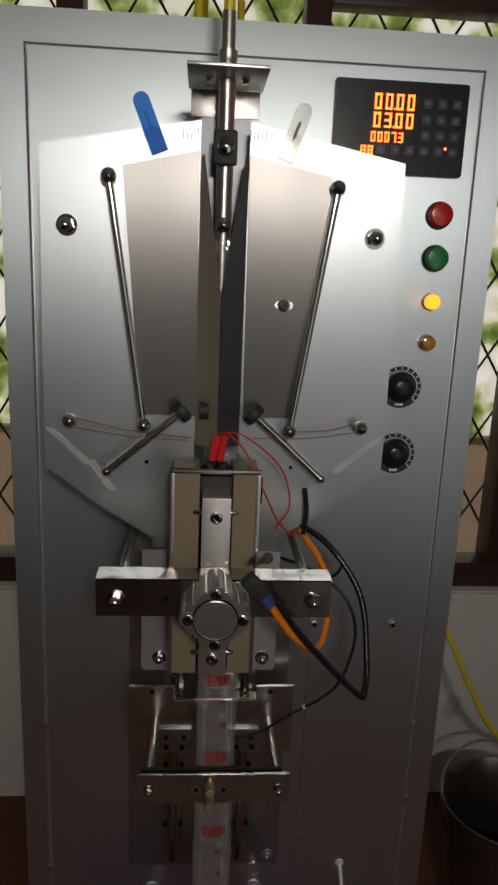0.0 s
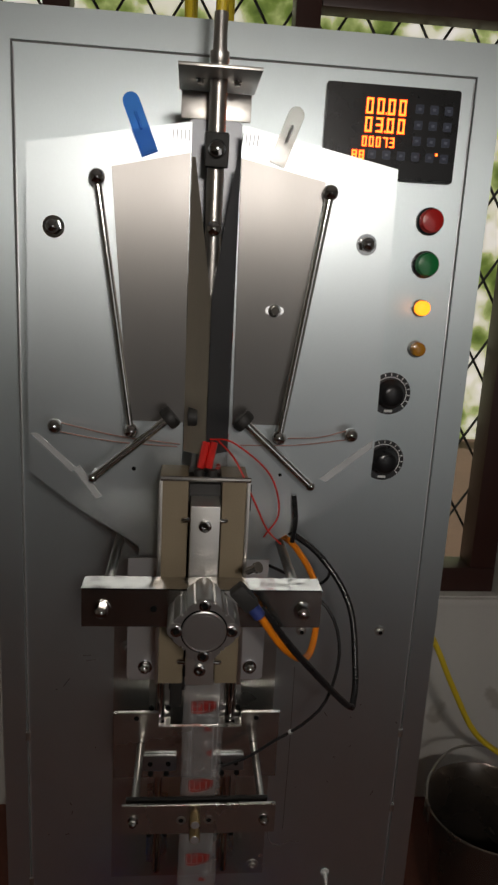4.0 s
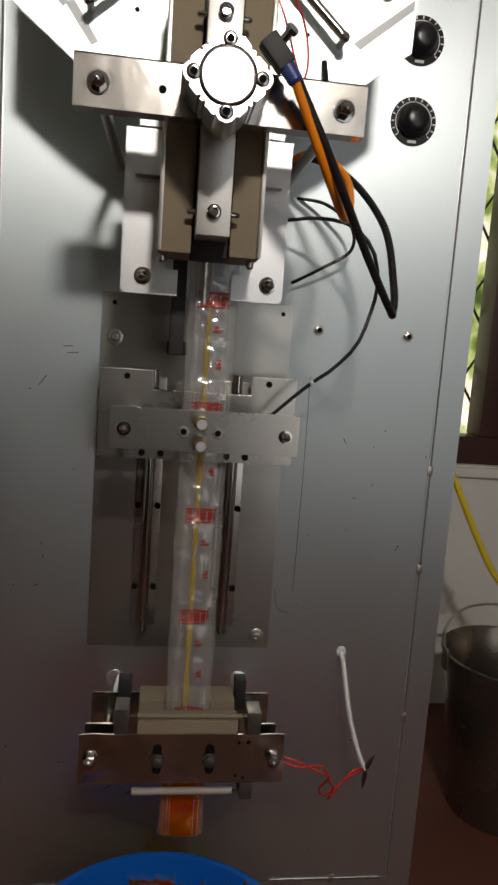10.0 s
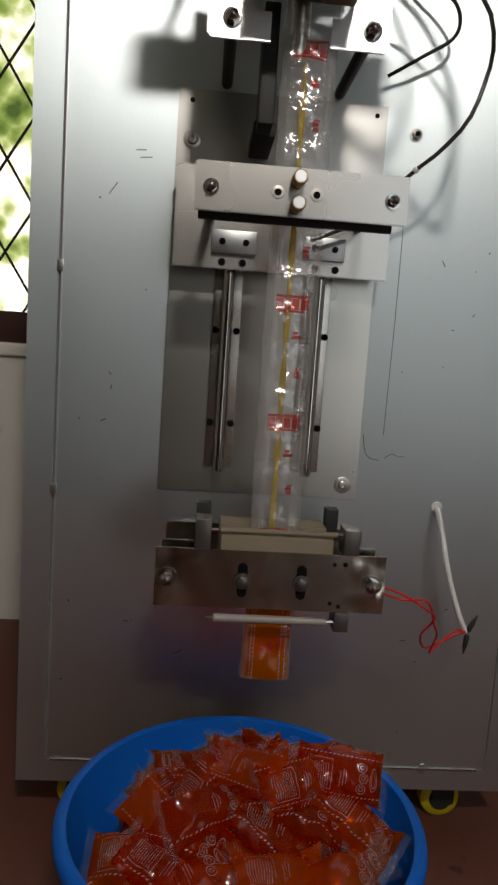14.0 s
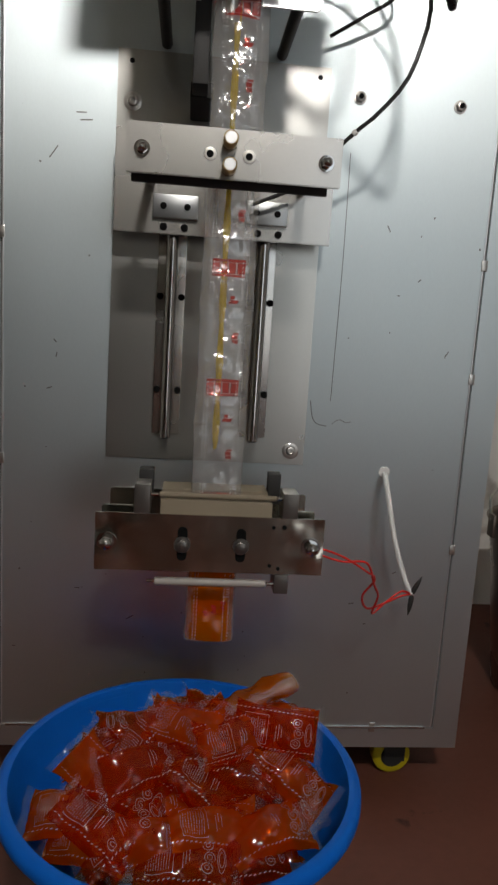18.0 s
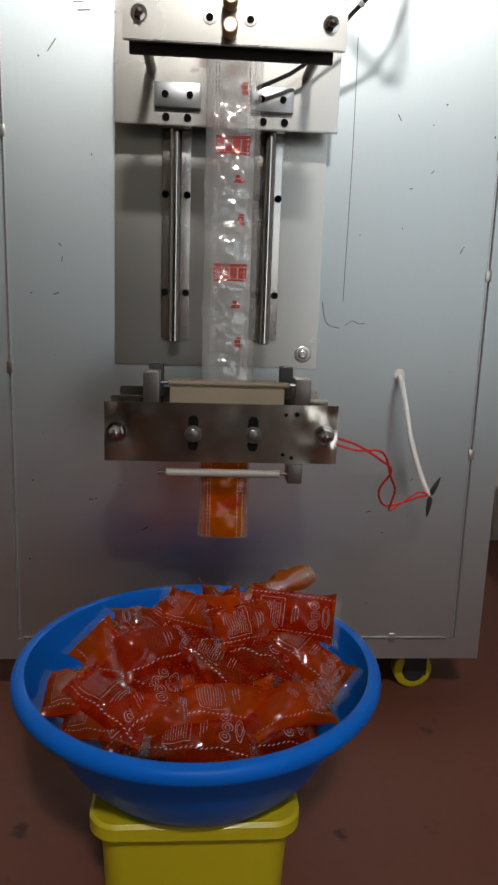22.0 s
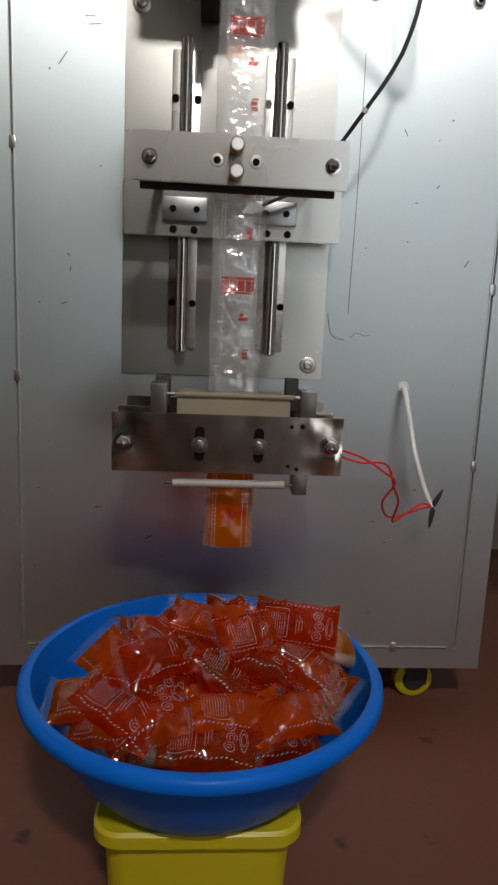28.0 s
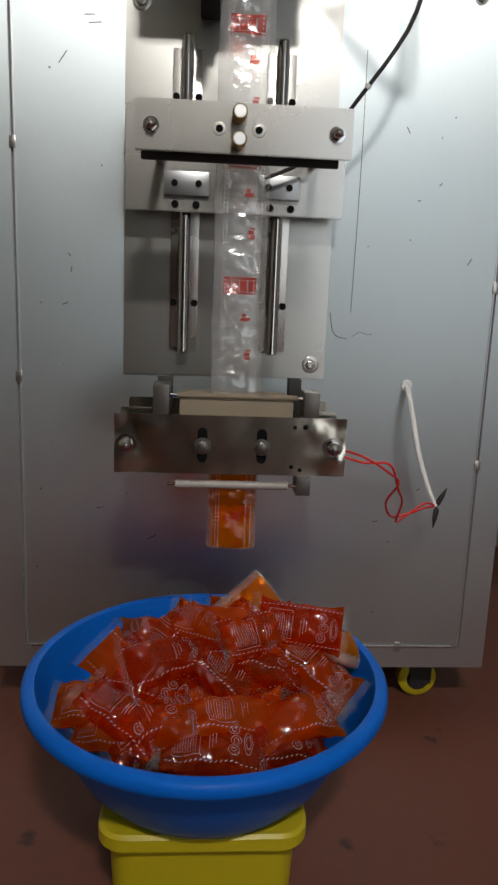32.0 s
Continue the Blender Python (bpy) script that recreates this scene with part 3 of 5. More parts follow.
part("scratch", made(hose, [(0.118, -0.0017, 0.533), (0.127, -0.0017, 0.539), (0.136, -0.0017, 0.536), (0.143, -0.0017, 0.537)], 0.0004, 6), M_SCR, front_panel)

rnd = random.Random(21)
for i in range(46):
    x, z = rnd.uniform(-0.29, 0.29), rnd.uniform(0.15, 0.98)
    if -0.175 < x < 0.09 and z > 0.44:
        continue
    r = rnd.uniform(0.0005, 0.0014)
    out = [(x + r * rnd.uniform(0.5, 1.3) * math.cos(q), z + r * rnd.uniform(0.5, 1.6) * math.sin(q)) for q in (0.0, 0.9, 1.8, 2.7, 3.6, 4.5, 5.4)]
    part("paint_chip", made(slab, out, -0.0019, -0.0016), M_SCR if rnd.random() < 0.75 else M_WHITEP, front_panel)
# castors, turned sideways
for x, y in ((0.262, 0.062), (-0.262, 0.062), (0.262, 0.48), (-0.262, 0.48)):
    c = part("castor", made(box, x - 0.03, x + 0.03, y - 0.028, y + 0.028, 0.070, 0.0755, 0.001), M_STEELH, machine, "steel castor with a yellow wheel")
    bm = bmesh.new()
    channel(bm, x - 0.014, x + 0.018, [(y - 0.017, 0.024), (y - 0.0145, 0.024), (y - 0.0145, 0.066), (y + 0.0145, 0.066), (y + 0.0145, 0.024), (y + 0.017, 0.024), (y + 0.017, 0.0695), (y - 0.017, 0.0695)])
    part("fork", bm, M_IRON, c)
    part("wheel", made(turned, (x, y - 0.0125, 0.0288), (0, 1, 0), [(0, 0.014), (0.0005, 0.0245), (0.004, 0.0285), (0.021, 0.0285), (0.0245, 0.0245), (0.025, 0.014)], 24), M_YELLOW, c, "yellow castor wheel")
    part("hub", made(turned, (x, y - 0.0142, 0.0288), (0, 1, 0), [(0, 0.016), (0.001, 0.017), (0.0284, 0.017)], 14), M_DARK, c)

# ---- control panel ----
display = part("display_panel", made(slab, rounded(0.0985, 0.2765, 1.592, 1.7065, 0.004), -0.012, -0.0016, 0.0015), M_BLACKP, machine, "black control panel with red digits and keys")
SEG = {"0": "abcdef", "1": "bc", "3": "abgcd", "6": "afgedc", "7": "abc", "8": "abcdefg"}


def digit(ch, x, z, w, hgt):
    bm = bmesh.new()
    t = w * 0.30
    bars = {"a": (0, w, hgt - t, hgt), "g": (0, w, hgt / 2 - t / 2, hgt / 2 + t / 2), "d": (0, w, 0, t), "f": (0, t, hgt / 2, hgt), "b": (w - t, w, hgt / 2, hgt), "e": (0, t, 0, hgt / 2), "c": (w - t, w, 0, hgt / 2)}
    for s in SEG[ch]:
        x0, x1, z0, z1 = bars[s]
        box(bm, x + x0 + t * 0.1, x + x1 - t * 0.1, -0.0136, -0.0126, z + z0 + t * 0.1, z + z1 - t * 0.1)
    return part("digit", bm, M_DIGIT, display, "glowing red digit")


for row, x, z, w, hgt, pitch in (("0000", 0.151, 1.6705, 0.0095, 0.0195, 0.0145), ("0300", 0.151, 1.6485, 0.0095, 0.0185, 0.0145), ("00073", 0.149, 1.631, 0.0062, 0.0125, 0.0092), ("88", 0.1365, 1.6145, 0.007, 0.0115, 0.0095)):
    for i, ch in enumerate(row):
        digit(ch, x + i * pitch, z, w, hgt)
for x, z in ((0.1772, 1.671), (0.1772, 1.649)):
    part("decimal_point", made(box, x, x + 0.002, -0.0136, -0.0126, z, z + 0.002), M_DIGIT, display)
for r in range(4):
    for c in range(3 if r < 3 else 6):
        x, z = 0.2165 + 0.0195 * (c if r < 3 else c - 3), 1.675 - r * 0.0195
        k = part("key", made(slab, rounded(x, x + 0.011, z, z + 0.011, 0.0015), -0.0131, -0.0124), M_KEY, display)
        part("key_mark", made(box, x + 0.0035, x + 0.0075, -0.0136, -0.0132, z + 0.004, z + 0.007), material("key_mark", (0.12, 0.14, 0.2), 0.5, 0, 0, 60, 200, 0), k)
part("status_light", made(turned, (0.2505, -0.0125, 1.6265), (0, -1, 0), [(0, 0.0018), (0.001, 0.0012)], 10), M_DIGIT, display)

for name, z, r, mat, txt in (("push_button", 1.543, 0.0165, M_REDB, "red push button"), ("push_button", 1.486, 0.0165, M_GREENB, "green push button"), ("indicator_lamp", 1.427, 0.0105, M_LIT, "lit amber indicator lamp"), ("indicator_lamp", 1.370, 0.0105, M_AMBER, "unlit amber indicator lamp")):
    b = part(name, made(turned, (0.2535, -0.0018, z), (0, -1, 0), [(0, r * 1.12), (0.006, r * 1.1), (0.0075, r * 1.0)], 28), M_STEEL if r < 0.012 else M_BLACKP, machine, txt)
    part("cap", made(turned, (0.2535, -0.0095, z), (0, -1, 0), [(0, r * 0.98), (0.008, r * 0.96), (0.0105, r * 0.85), (0.0115, r * 0.5), (0.0118, 0.0001)], 28), mat, b)

for z in (1.304, 1.205):
    x = 0.2225
    d = part("dial", made(turned, (x, -0.0017, z), (0, -1, 0), [(0, 0.0305), (0.0012, 0.0305)], 36), M_BLACKP, machine, "black dial with white tick marks")
    part("knob", made(turned, (x, -0.0031, z), (0, -1, 0), [(0, 0.0215), (0.004, 0.0215), (0.007, 0.0185), (0.015, 0.0165), (0.0175, 0.014), (0.019, 0.009), (0.0193, 0.0001)], 28), M_BLACKP, d)
    for i in range(15):
        a = radians(-130 + i * 260 / 14)
        part("tick", made(box, -0.0008, 0.0008, -0.0003, 0.0003, -0.0018, 0.0018, 0, Matrix.Translation((x + 0.0278 * math.sin(a), -0.0033, z + 0.0278 * math.cos(a))) @ pose(0, 0, 0, 0, math.degrees(a))), M_TICK, d)
    bm = bmesh.new()
    for i in range(20):
        a0, a1 = (radians(-130 + k * 13) for k in (i, i + 1))
        q = [bm.verts.new((x + r * math.sin(a), -0.0034, z + r * math.cos(a))) for a, r in ((a0, 0.0236), (a1, 0.0236), (a1, 0.0248), (a0, 0.0248))]
        bm.faces.new(q)
    part("scale_ring", bm, M_TICK, d)
    part("caption", made(box, x - 0.006, x + 0.006, -0.0034, -0.003, z - 0.027, z - 0.0235), M_TICK, d)

# ---- folding plate with its wings, rods and rollers ----
FY = -0.165
FILM_STRIPS = ([(-0.249, 1.268), (-0.240, 1.268), (-0.197, 1.228), (-0.202, 1.222)], [(-0.200, 1.226), (-0.192, 1.231), (-0.166, 1.193), (-0.173, 1.189)], [(0.096, 1.222), (0.104, 1.217), (0.158, 1.262), (0.158, 1.272)])
bm = bmesh.new()
slab(bm, [(-0.247, 1.584), (-0.251, 1.271), (-0.250, 1.220), (-0.191, 1.174), (-0.121, 1.129), (-0.121, 1.118), (CX - 0.027, 1.118), (CX - 0.027, 1.616)], FY, FY + 0.003, 0.0006)
fold = part("folding_plate", bm, M_PANEL2, machine, "silver butterfly-shaped film folding plate")
slab_r = [(CX + 0.027, 1.616), (CX + 0.027, 1.118), (0.031, 1.118), (0.031, 1.129), (0.101, 1.174), (0.160, 1.220), (0.161, 1.271), (0.158, 1.582)]
part("folding_plate_half", made(slab, slab_r, FY, FY + 0.003, 0.0006), M_PANEL2, fold)
part("wing", made(slab, [(-0.157, 1.565), (-0.136, 1.287), (-0.071, 1.287), (-0.073, 1.584)], FY - 0.0035, FY - 0.0004, 0.0006), M_WING, fold, "dark reflecting stainless wing")
part("wing", made(slab, [(-0.018, 1.582), (-0.014, 1.287), (0.045, 1.287), (0.077, 1.563)], FY - 0.0035, FY - 0.0004, 0.0006), M_WING, fold, "dark reflecting stainless wing")
for x, z, w in ((-0.129, 1.228, 0.0026), (0.047, 1.225, 0.0022)):
    part("hole", made(turned, (x, FY - 0.0003, z), (0, -1, 0), [(0, w), (0.0003, w)], 12), M_HOLE, fold)
for (x0, z0), (x1, z1) in (((-0.171, 1.552), (-0.132, 1.277)), ((0.081, 1.551), (0.041, 1.274))):
    r = part("guide_rod", made(rod, (x0, FY - 0.014, z0), (x1, FY - 0.014, z1), 0.0042, 12), M_BRIGHT, fold, "chrome guide rod with ball ends")
    for x, z in ((x0, z0), (x1, z1)):
        bm = bmesh.new()
        ball(bm, (x, FY - 0.014, z), 0.0088)
        rod(bm, (x, FY - 0.008, z), (x, FY, z), 0.005)
        part("ball_end", bm, M_CHROME, r)
for x in (-0.218, 0.127):
    bm = bmesh.new()
    ball(bm, (x, FY - 0.014, 1.280), 0.0085)
    rod(bm, (x, FY - 0.008, 1.280), (x, FY, 1.280), 0.005)
    part("ball_nut", bm, M_CHROME, fold)
    ends = ((-0.075, 1.262, 0.004), (-0.078, 1.259, -0.007)) if x < 0 else ((0.052, 1.273, 0.005), (-0.004, 1.263, -0.006))
    for ex, ez, dz in ends:
        bm = bmesh.new()
        hose(bm, [(x + (0.006 if x < 0 else -0.006), FY - 0.013, 1.280 + dz), ((x + ex) / 2, FY - 0.012, (1.280 + dz + ez) / 2 - 0.003), (ex, FY - 0.010, ez)], 0.0008, 6)
        part("thin_wire", bm, M_COPPER, fold)
for x in (-0.219, 0.129):
    part("dome_nut", made(hexbolt, (x, FY - 0.0002, 1.4995), 0.0088, 0.014), M_CHROME, fold)
part("slot_washer", made(slab, rounded(0.0175, 0.0385, 1.4165, 1.4255, 0.0042), FY - 0.0046, FY - 0.0037), M_WHITEP, fold)
part("slot_bolt", made(hexbolt, (0.028, FY - 0.0047, 1.421), 0.0055, 0.009, False), M_CHROME, fold)
for (xa, za), (xb, zb) in (((-0.087, 1.295), (-0.174, 1.222)), ((-0.003, 1.294), (0.081, 1.218))):
    arm = part("roller_arm", made(rod, (xa, FY - 0.016, za), (xb, FY - 0.022, zb), 0.0048, 12), M_BRIGHT, fold, "chrome arm with a black roller")
    bm = bmesh.new()
    ax = Vector((xb - xa, -0.004, zb - za)).normalized()
    turned(bm, Vector((xa, FY - 0.016, za)) - ax * 0.006, ax, [(0, 0.004), (0.0005, 0.012), (0.004, 0.0135), (0.009, 0.0135), (0.0125, 0.012), (0.013, 0.004)], 20)
    part("roller", bm, M_DARK, arm)
    bm = bmesh.new()
    ball(bm, (xb, FY - 0.022, zb), 0.0058)
    rod(bm, (xb, FY - 0.02, zb), (xb, FY, zb), 0.004)
    part("arm_end", bm, M_CHROME, arm)
part("roller", made(turned, (CX - 0.022, FY - 0.006, 1.2945), (1, 0, 0), [(0, 0.004), (0.0005, 0.011), (0.011, 0.011), (0.0115, 0.004)], 18), M_DARK, fold)
for i in range(5):
    for x, lean in ((-0.0915 + i * 0.0042, -6), (-0.0175 + i * 0.0042, 6)):
        part("score_line", made(box, -0.00035, 0.00035, -0.0002, 0.0002, -0.006 + 0.0012 * (i % 2), 0.006, 0, Matrix.Translation((x, FY - 0.0003, 1.6035 - abs(x - CX) * 0.06)) @ pose(0, 0, 0, 0, lean)), M_HOLE, fold)
# stays that hold the folding plate off the cabinet
for x, z in ((-0.219, 1.4995), (0.129, 1.4995), (-0.1, 1.15), (0.01, 1.15)):
    part("stay", made(rod, (x, FY + 0.0032, z), (x, -0.0016, z), 0.006), M_STEEL, fold)

# strips of film that run round the lower edges of the folding plate
for pts in FILM_STRIPS:
    part("film_strip", made(slab, pts, FY - 0.0009, FY - 0.0003), M_STRIP, fold, "hazy strip of film round the plate edge")
# clips on the folding plate
for name, x0, z0, x1, z1, mat, txt in (("plastic_clip", -0.139, 1.636, -0.116, 1.580, M_BLUECLIP, "blue plastic film clip on the folding plate"), ("plastic_clip", 0.041, 1.634, 0.021, 1.578, clear_film("clear_plastic", (0.93, 0.91, 0.88), 0.75, 0.15, 0.05), "clear plastic film clip on the folding plate")):
    a, b = Vector((x0, FY - 0.004, z0)), Vector((x1, FY - 0.004, z1))
    d = (b - a).normalized()
    n = Vector((d.z, 0, -d.x)) * 0.009
    out = [(p.x, p.z) for p in [a + n + d * 0.006, b + n, b - n, a - n + d * 0.006]] + [((a + d * (0.006 - 0.009 * math.sin(radians(q))) - n * math.cos(radians(q))).x, (a + d * (0.006 - 0.009 * math.sin(radians(q))) - n * math.cos(radians(q))).z) for q in (30, 60, 90, 120, 150)]
    clip = tagged(part(name, made(slab, out, FY - 0.0085, FY - 0.0006, 0.002), mat), txt, "clip")
    part("rib", made(rod, (a + d * 0.018) + Vector((0, -0.0055, 0)), (a + d * 0.036) + Vector((0, -0.0055, 0)), 0.0016, 8), M_WHITEP if mat is not M_BLUECLIP else M_BLUECLIP, clip)

# ---- fill pipe and its bracket ----
TY = -0.155
bm = bmesh.new()
box(bm, CX - 0.043, CX + 0.043, -0.205, -0.105, 1.660, 1.6635, 0.0008)
box(bm, CX - 0.040, CX + 0.040, -0.1085, -0.105, 1.630, 1.6595, 0.0008)
bracket = part("fill_bracket", bm, M_STEELH, machine, "bent steel bracket holding the fill pipe")
part("bracket_foot", made(box, CX - 0.03, CX + 0.03, -0.1045, -0.0018, 1.640, 1.6435, 0.0008), M_STEELH, bracket)
for x in (CX - 0.02, CX + 0.02):
    part("bolt", made(hexbolt, (x, -0.16, 1.6598), 0.0035, 0.006, False, (0, 0, -1)), M_CHROME, bracket)
    part("bolt_end", made(rod, (x, -0.16, 1.6637), (x, -0.16, 1.669), 0.0028, 10), M_CHROME, bracket)
part("former_back", made(slab, rounded(CX - 0.032, CX + 0.032, 1.27, 1.628, 0.008), -0.118, -0.115), M_FORMBACK, bracket)
for side in (-1, 1):
    bm = bmesh.new()
    rows = []
    for z, inner, fy in ((1.252, 0.0004, -0.186), (1.34, 0.0004, -0.184), (1.43, 0.0006, -0.179), (1.50, 0.0105, -0.1725), (1.58, 0.0225, -0.1675)):
        rows.append([bm.verts.new(p) for p in ((CX + side * inner, fy, z), (CX + side * 0.0262, -0.1660, z), (CX + side * 0.0262, -0.1645, z), (CX + side * inner, fy + 0.0016, z))])
    for r0, r1 in zip(rows, rows[1:]):
        for i in range(4):
            bm.faces.new((r0[i], r0[(i + 1) % 4], r1[(i + 1) % 4], r1[i]))
    bm.faces.new(rows[0][::-1])
    bm.faces.new(rows[-1])
    # right half takes a darker steel: its shade is put into the colour
    part("film_former", bm, M_FORMER if side < 0 else M_FORMBACK, bracket, "ridged film former under the film")
pipe = part("fill_pipe", made(turned, (CX, TY, 0.936), (0, 0, 1), [(0, 0.0085), (0.004, 0.0095), (0.74, 0.0095), (0.741, 0.006), (0.77, 0.006)], 18), M_STEEL, machine, "stainless fill pipe")
part("nipple", made(turned, (CX, TY, 1.676), (0, 0, 1), [(0, 0.009), (0.003, 0.0105), (0.012, 0.0105), (0.013, 0.0075), (0.05, 0.0075)], 16), M_STEELH, pipe)
part("clamp", made(box, CX - 0.013, CX + 0.013, TY - 0.02, TY - 0.0096, 1.570, 1.606, 0.003), M_DARK, pipe, "black pipe clamp")
part("clamp_nut", made(turned, (CX, TY - 0.0202, 1.588), (0, -1, 0), [(0, 0.0095), (0.004, 0.0095), (0.0075, 0.0075), (0.009, 0.003)], 16), M_CHROME, pipe)
part("pipe_joint", made(turned, (CX, TY - 0.008, 1.507), (0, -1, 0), [(0, 0.008), (0.008, 0.008), (0.011, 0.005), (0.012, 0.001)], 16), M_CHROME, pipe)
bm = bmesh.new()
hose(bm, [(CX, TY, 1.722), (CX + 0.002, TY, 1.80), (CX + 0.01, TY + 0.06, 1.95), (CX + 0.02, 0.1, 2.05), (CX + 0.03, 0.3, 1.9), (CX + 0.03, 0.34, 1.772)], 0.0065, 12)
part("feed_hose", bm, M_YCABLE, pipe, "yellow feed hose")
bm = bmesh.new()
hose(bm, [(CX - 0.035, 0.05, 1.7685), (CX - 0.036, 0.03, 1.83), (CX - 0.03, 0.12, 1.9), (CX - 0.03, 0.3, 1.85), (CX - 0.03, 0.34, 1.769)], 0.006, 10)
part("air_hose", bm, M_YCABLE, pipe)

# ---- vertical sealer ----
sealer = part("sealer_block", made(box, CX - 0.051, CX - 0.0185, -0.236, -0.170, 0.985, 1.236, 0.0025), M_BRONZE, machine, "brown cloth-covered vertical heat sealer")
part("sealer_block_half", made(box, CX + 0.0185, CX + 0.049, -0.236, -0.170, 0.985, 1.236, 0.0025), M_BRONZE, sealer)
part("sealer_back", made(box, CX - 0.0183, CX + 0.0183, -0.222, -0.1705, 0.985, 1.228, 0.002), M_DARK, sealer)
bm = bmesh.new()
rod(bm, (CX - 0.05, -0.238, 1.2385), (CX + 0.05, -0.238, 1.2385), 0.003, 8)
part("top_strip", bm, M_CHROME, sealer)
for x in (CX - 0.0495, CX + 0.0475):
    part("edge_strip", made(box, x - 0.0022, x + 0.0022, -0.2395, -0.2362, 0.986, 1.236, 0.0008), M_STEEL, sealer)
for x, z in ((CX - 0.046, 0.978), (CX + 0.042, 0.978)):
    part("screw", made(turned, (x, -0.215, z + 0.0068), (0, 0, -1), [(0, 0.004), (0.006, 0.004), (0.008, 0.002)], 10), M_CHROME, sealer)
bar = part("press_bar", made(box, CX - 0.016, CX + 0.016, -0.262, -0.2225, 1.000, 1.215, 0.0012), M_PRESS, sealer, "bright steel press bar")
for z in (1.021, 1.194):
    part("cap_screw", made(turned, (CX, -0.2622, z), (0, -1, 0), [(0, 0.0068), (0.005, 0.0068), (0.0055, 0.006), (0.0056, 0.0035), (0.003, 0.0033)], 16), M_CHROME, bar)
    for s in (-1, 1):
        part("set_screw", made(turned, (CX + s * 0.0162, -0.25, z + 0.001), (s, 0, 0), [(0, 0.0028), (0.007, 0.0028), (0.009, 0.0015)], 10), M_CHROME, bar)
bm = bmesh.new()
rod(bm, (CX - 0.006, -0.21, 1.2288), (CX - 0.008, -0.21, 1.242), 0.006, 10)
rod(bm, (CX + 0.008, -0.21, 1.2288), (CX + 0.008, -0.21, 1.242), 0.006, 10)
part("heater_plug", bm, M_DARK, sealer)
for x in (-0.006, 0.003):
    part("red_connector", made(rod, (CX + x, -0.208, 1.2425), (CX + x + 0.006, -0.2, 1.272), 0.0045, 8), M_RED, sealer, "red wire connector")

# the cylinder bracket, cylinder and hoses
bm = bmesh.new()
channel(bm, CX - 0.127, CX + 0.127, [(-0.296, 1.0915), (-0.278, 1.0915), (-0.278, 1.0943), (-0.2932, 1.0943), (-0.2932, 1.1307), (-0.265, 1.1307), (-0.265, 1.1335), (-0.296, 1.1335)])
cb = part("cylinder_bracket", bm, M_BENT, machine, "channel-shaped stainless bracket across the sealer")
def crumpled(bm, x0, x1, y0, y1, z, nx=70, ny=8):
    """A thin sheet, beaten uneven."""
    g = [[bm.verts.new((x0 + (x1 - x0) * i / nx, y0 + (y1 - y0) * j / ny, z + 0.0011 * noise.noise((i * 0.34, j * 0.30, 2.0)) * min(1, (nx - i) / 6, i / 6, j / 2 + 0.3))) for j in range(ny + 1)] for i in range(nx + 1)]
    for i in range(nx):
        for j in range(ny):
            bm.faces.new((g[i][j], g[i + 1][j], g[i + 1][j + 1], g[i][j + 1])).smooth = True


part("top_flange", made(crumpled, CX - 0.127, CX + 0.127, -0.2958, -0.2655, 1.1350), M_BENT, cb, "crumpled polished top of the bracket")
for x in (-0.151, 0.062):
    part("dome_nut", made(hexbolt, (x, -0.2962, 1.1115), 0.0072, 0.012), M_CHROME, cb)
    part("stay", made(rod, (x, -0.2926, 1.1115), (x, -0.0016, 1.1115), 0.006), M_STEEL, cb)
part("hole", made(turned, (-0.097, -0.2961, 1.112), (0, -1, 0), [(0, 0.0035), (0.0004, 0.0035)], 12), M_HOLE, cb)
bm = bmesh.new()
for i in range(4):
    a = radians(45 * 0 + 90 * i)
    turned(bm, (CX + 0.0275 * math.sin(a), -0.344, 1.1125 + 0.0275 * math.cos(a)), (0, 1, 0), [(0, 0.0085), (0.0015, 0.0095), (0.047, 0.0095)], 14)
body_ring = []
for q in range(0, 360, 90):
    body_ring += [(q + 20, 0.0325), (q + 36, 0.0296), (q + 37, 0.0275), (q + 41, 0.0270), (q + 42, 0.0291), (q + 48, 0.0291), (q + 49, 0.0270), (q + 53, 0.0275), (q + 54, 0.0296), (q + 70, 0.0325)]
slab(bm, [(CX + r * math.sin(radians(q)), 1.1125 + r * math.cos(radians(q))) for q, r in body_ring], -0.3435, -0.297, 0.0006)
cyl = part("air_cylinder", bm, M_CAST, machine, "compact aluminium air cylinder with a round cap")
part("end_cap", made(turned, (CX, -0.3437, 1.1125), (0, -1, 0), [(0, 0.0222), (0.0016, 0.0222), (0.0022, 0.0212), (0.0010, 0.0206), (0.0010, 0.0175), (0.0014, 0.0172), (0.0014, 0.0001)], 36), M_CAST, cyl)
part("cap_groove", made(turned, (CX, -0.3437, 1.1125), (0, -1, 0), [(0, 0.0238), (0.0003, 0.0236), (0.0004, 0.0224)], 36), M_HOLE, cyl)
for i in range(4):
    a = radians(90 * i)
    sx, sz = CX + 0.0275 * math.sin(a), 1.1125 + 0.0275 * math.cos(a)
    sc = part("cap_screw", made(turned, (sx, -0.3441, sz), (0, -1, 0), [(0, 0.0060), (0.0007, 0.0060), (0.0013, 0.0050), (0.0013, 0.0034), (-0.001, 0.0032)], 14), M_CHROME, cyl)
    part("socket", made(turned, (sx, -0.3444, sz), (0, -1, 0), [(0, 0.0033), (0.0004, 0.0032)], 6), M_HOLE, sc)
part("piston", made(rod, (CX, -0.2962, 1.1125), (CX, -0.2625, 1.1125), 0.008), M_CHROME, cyl)
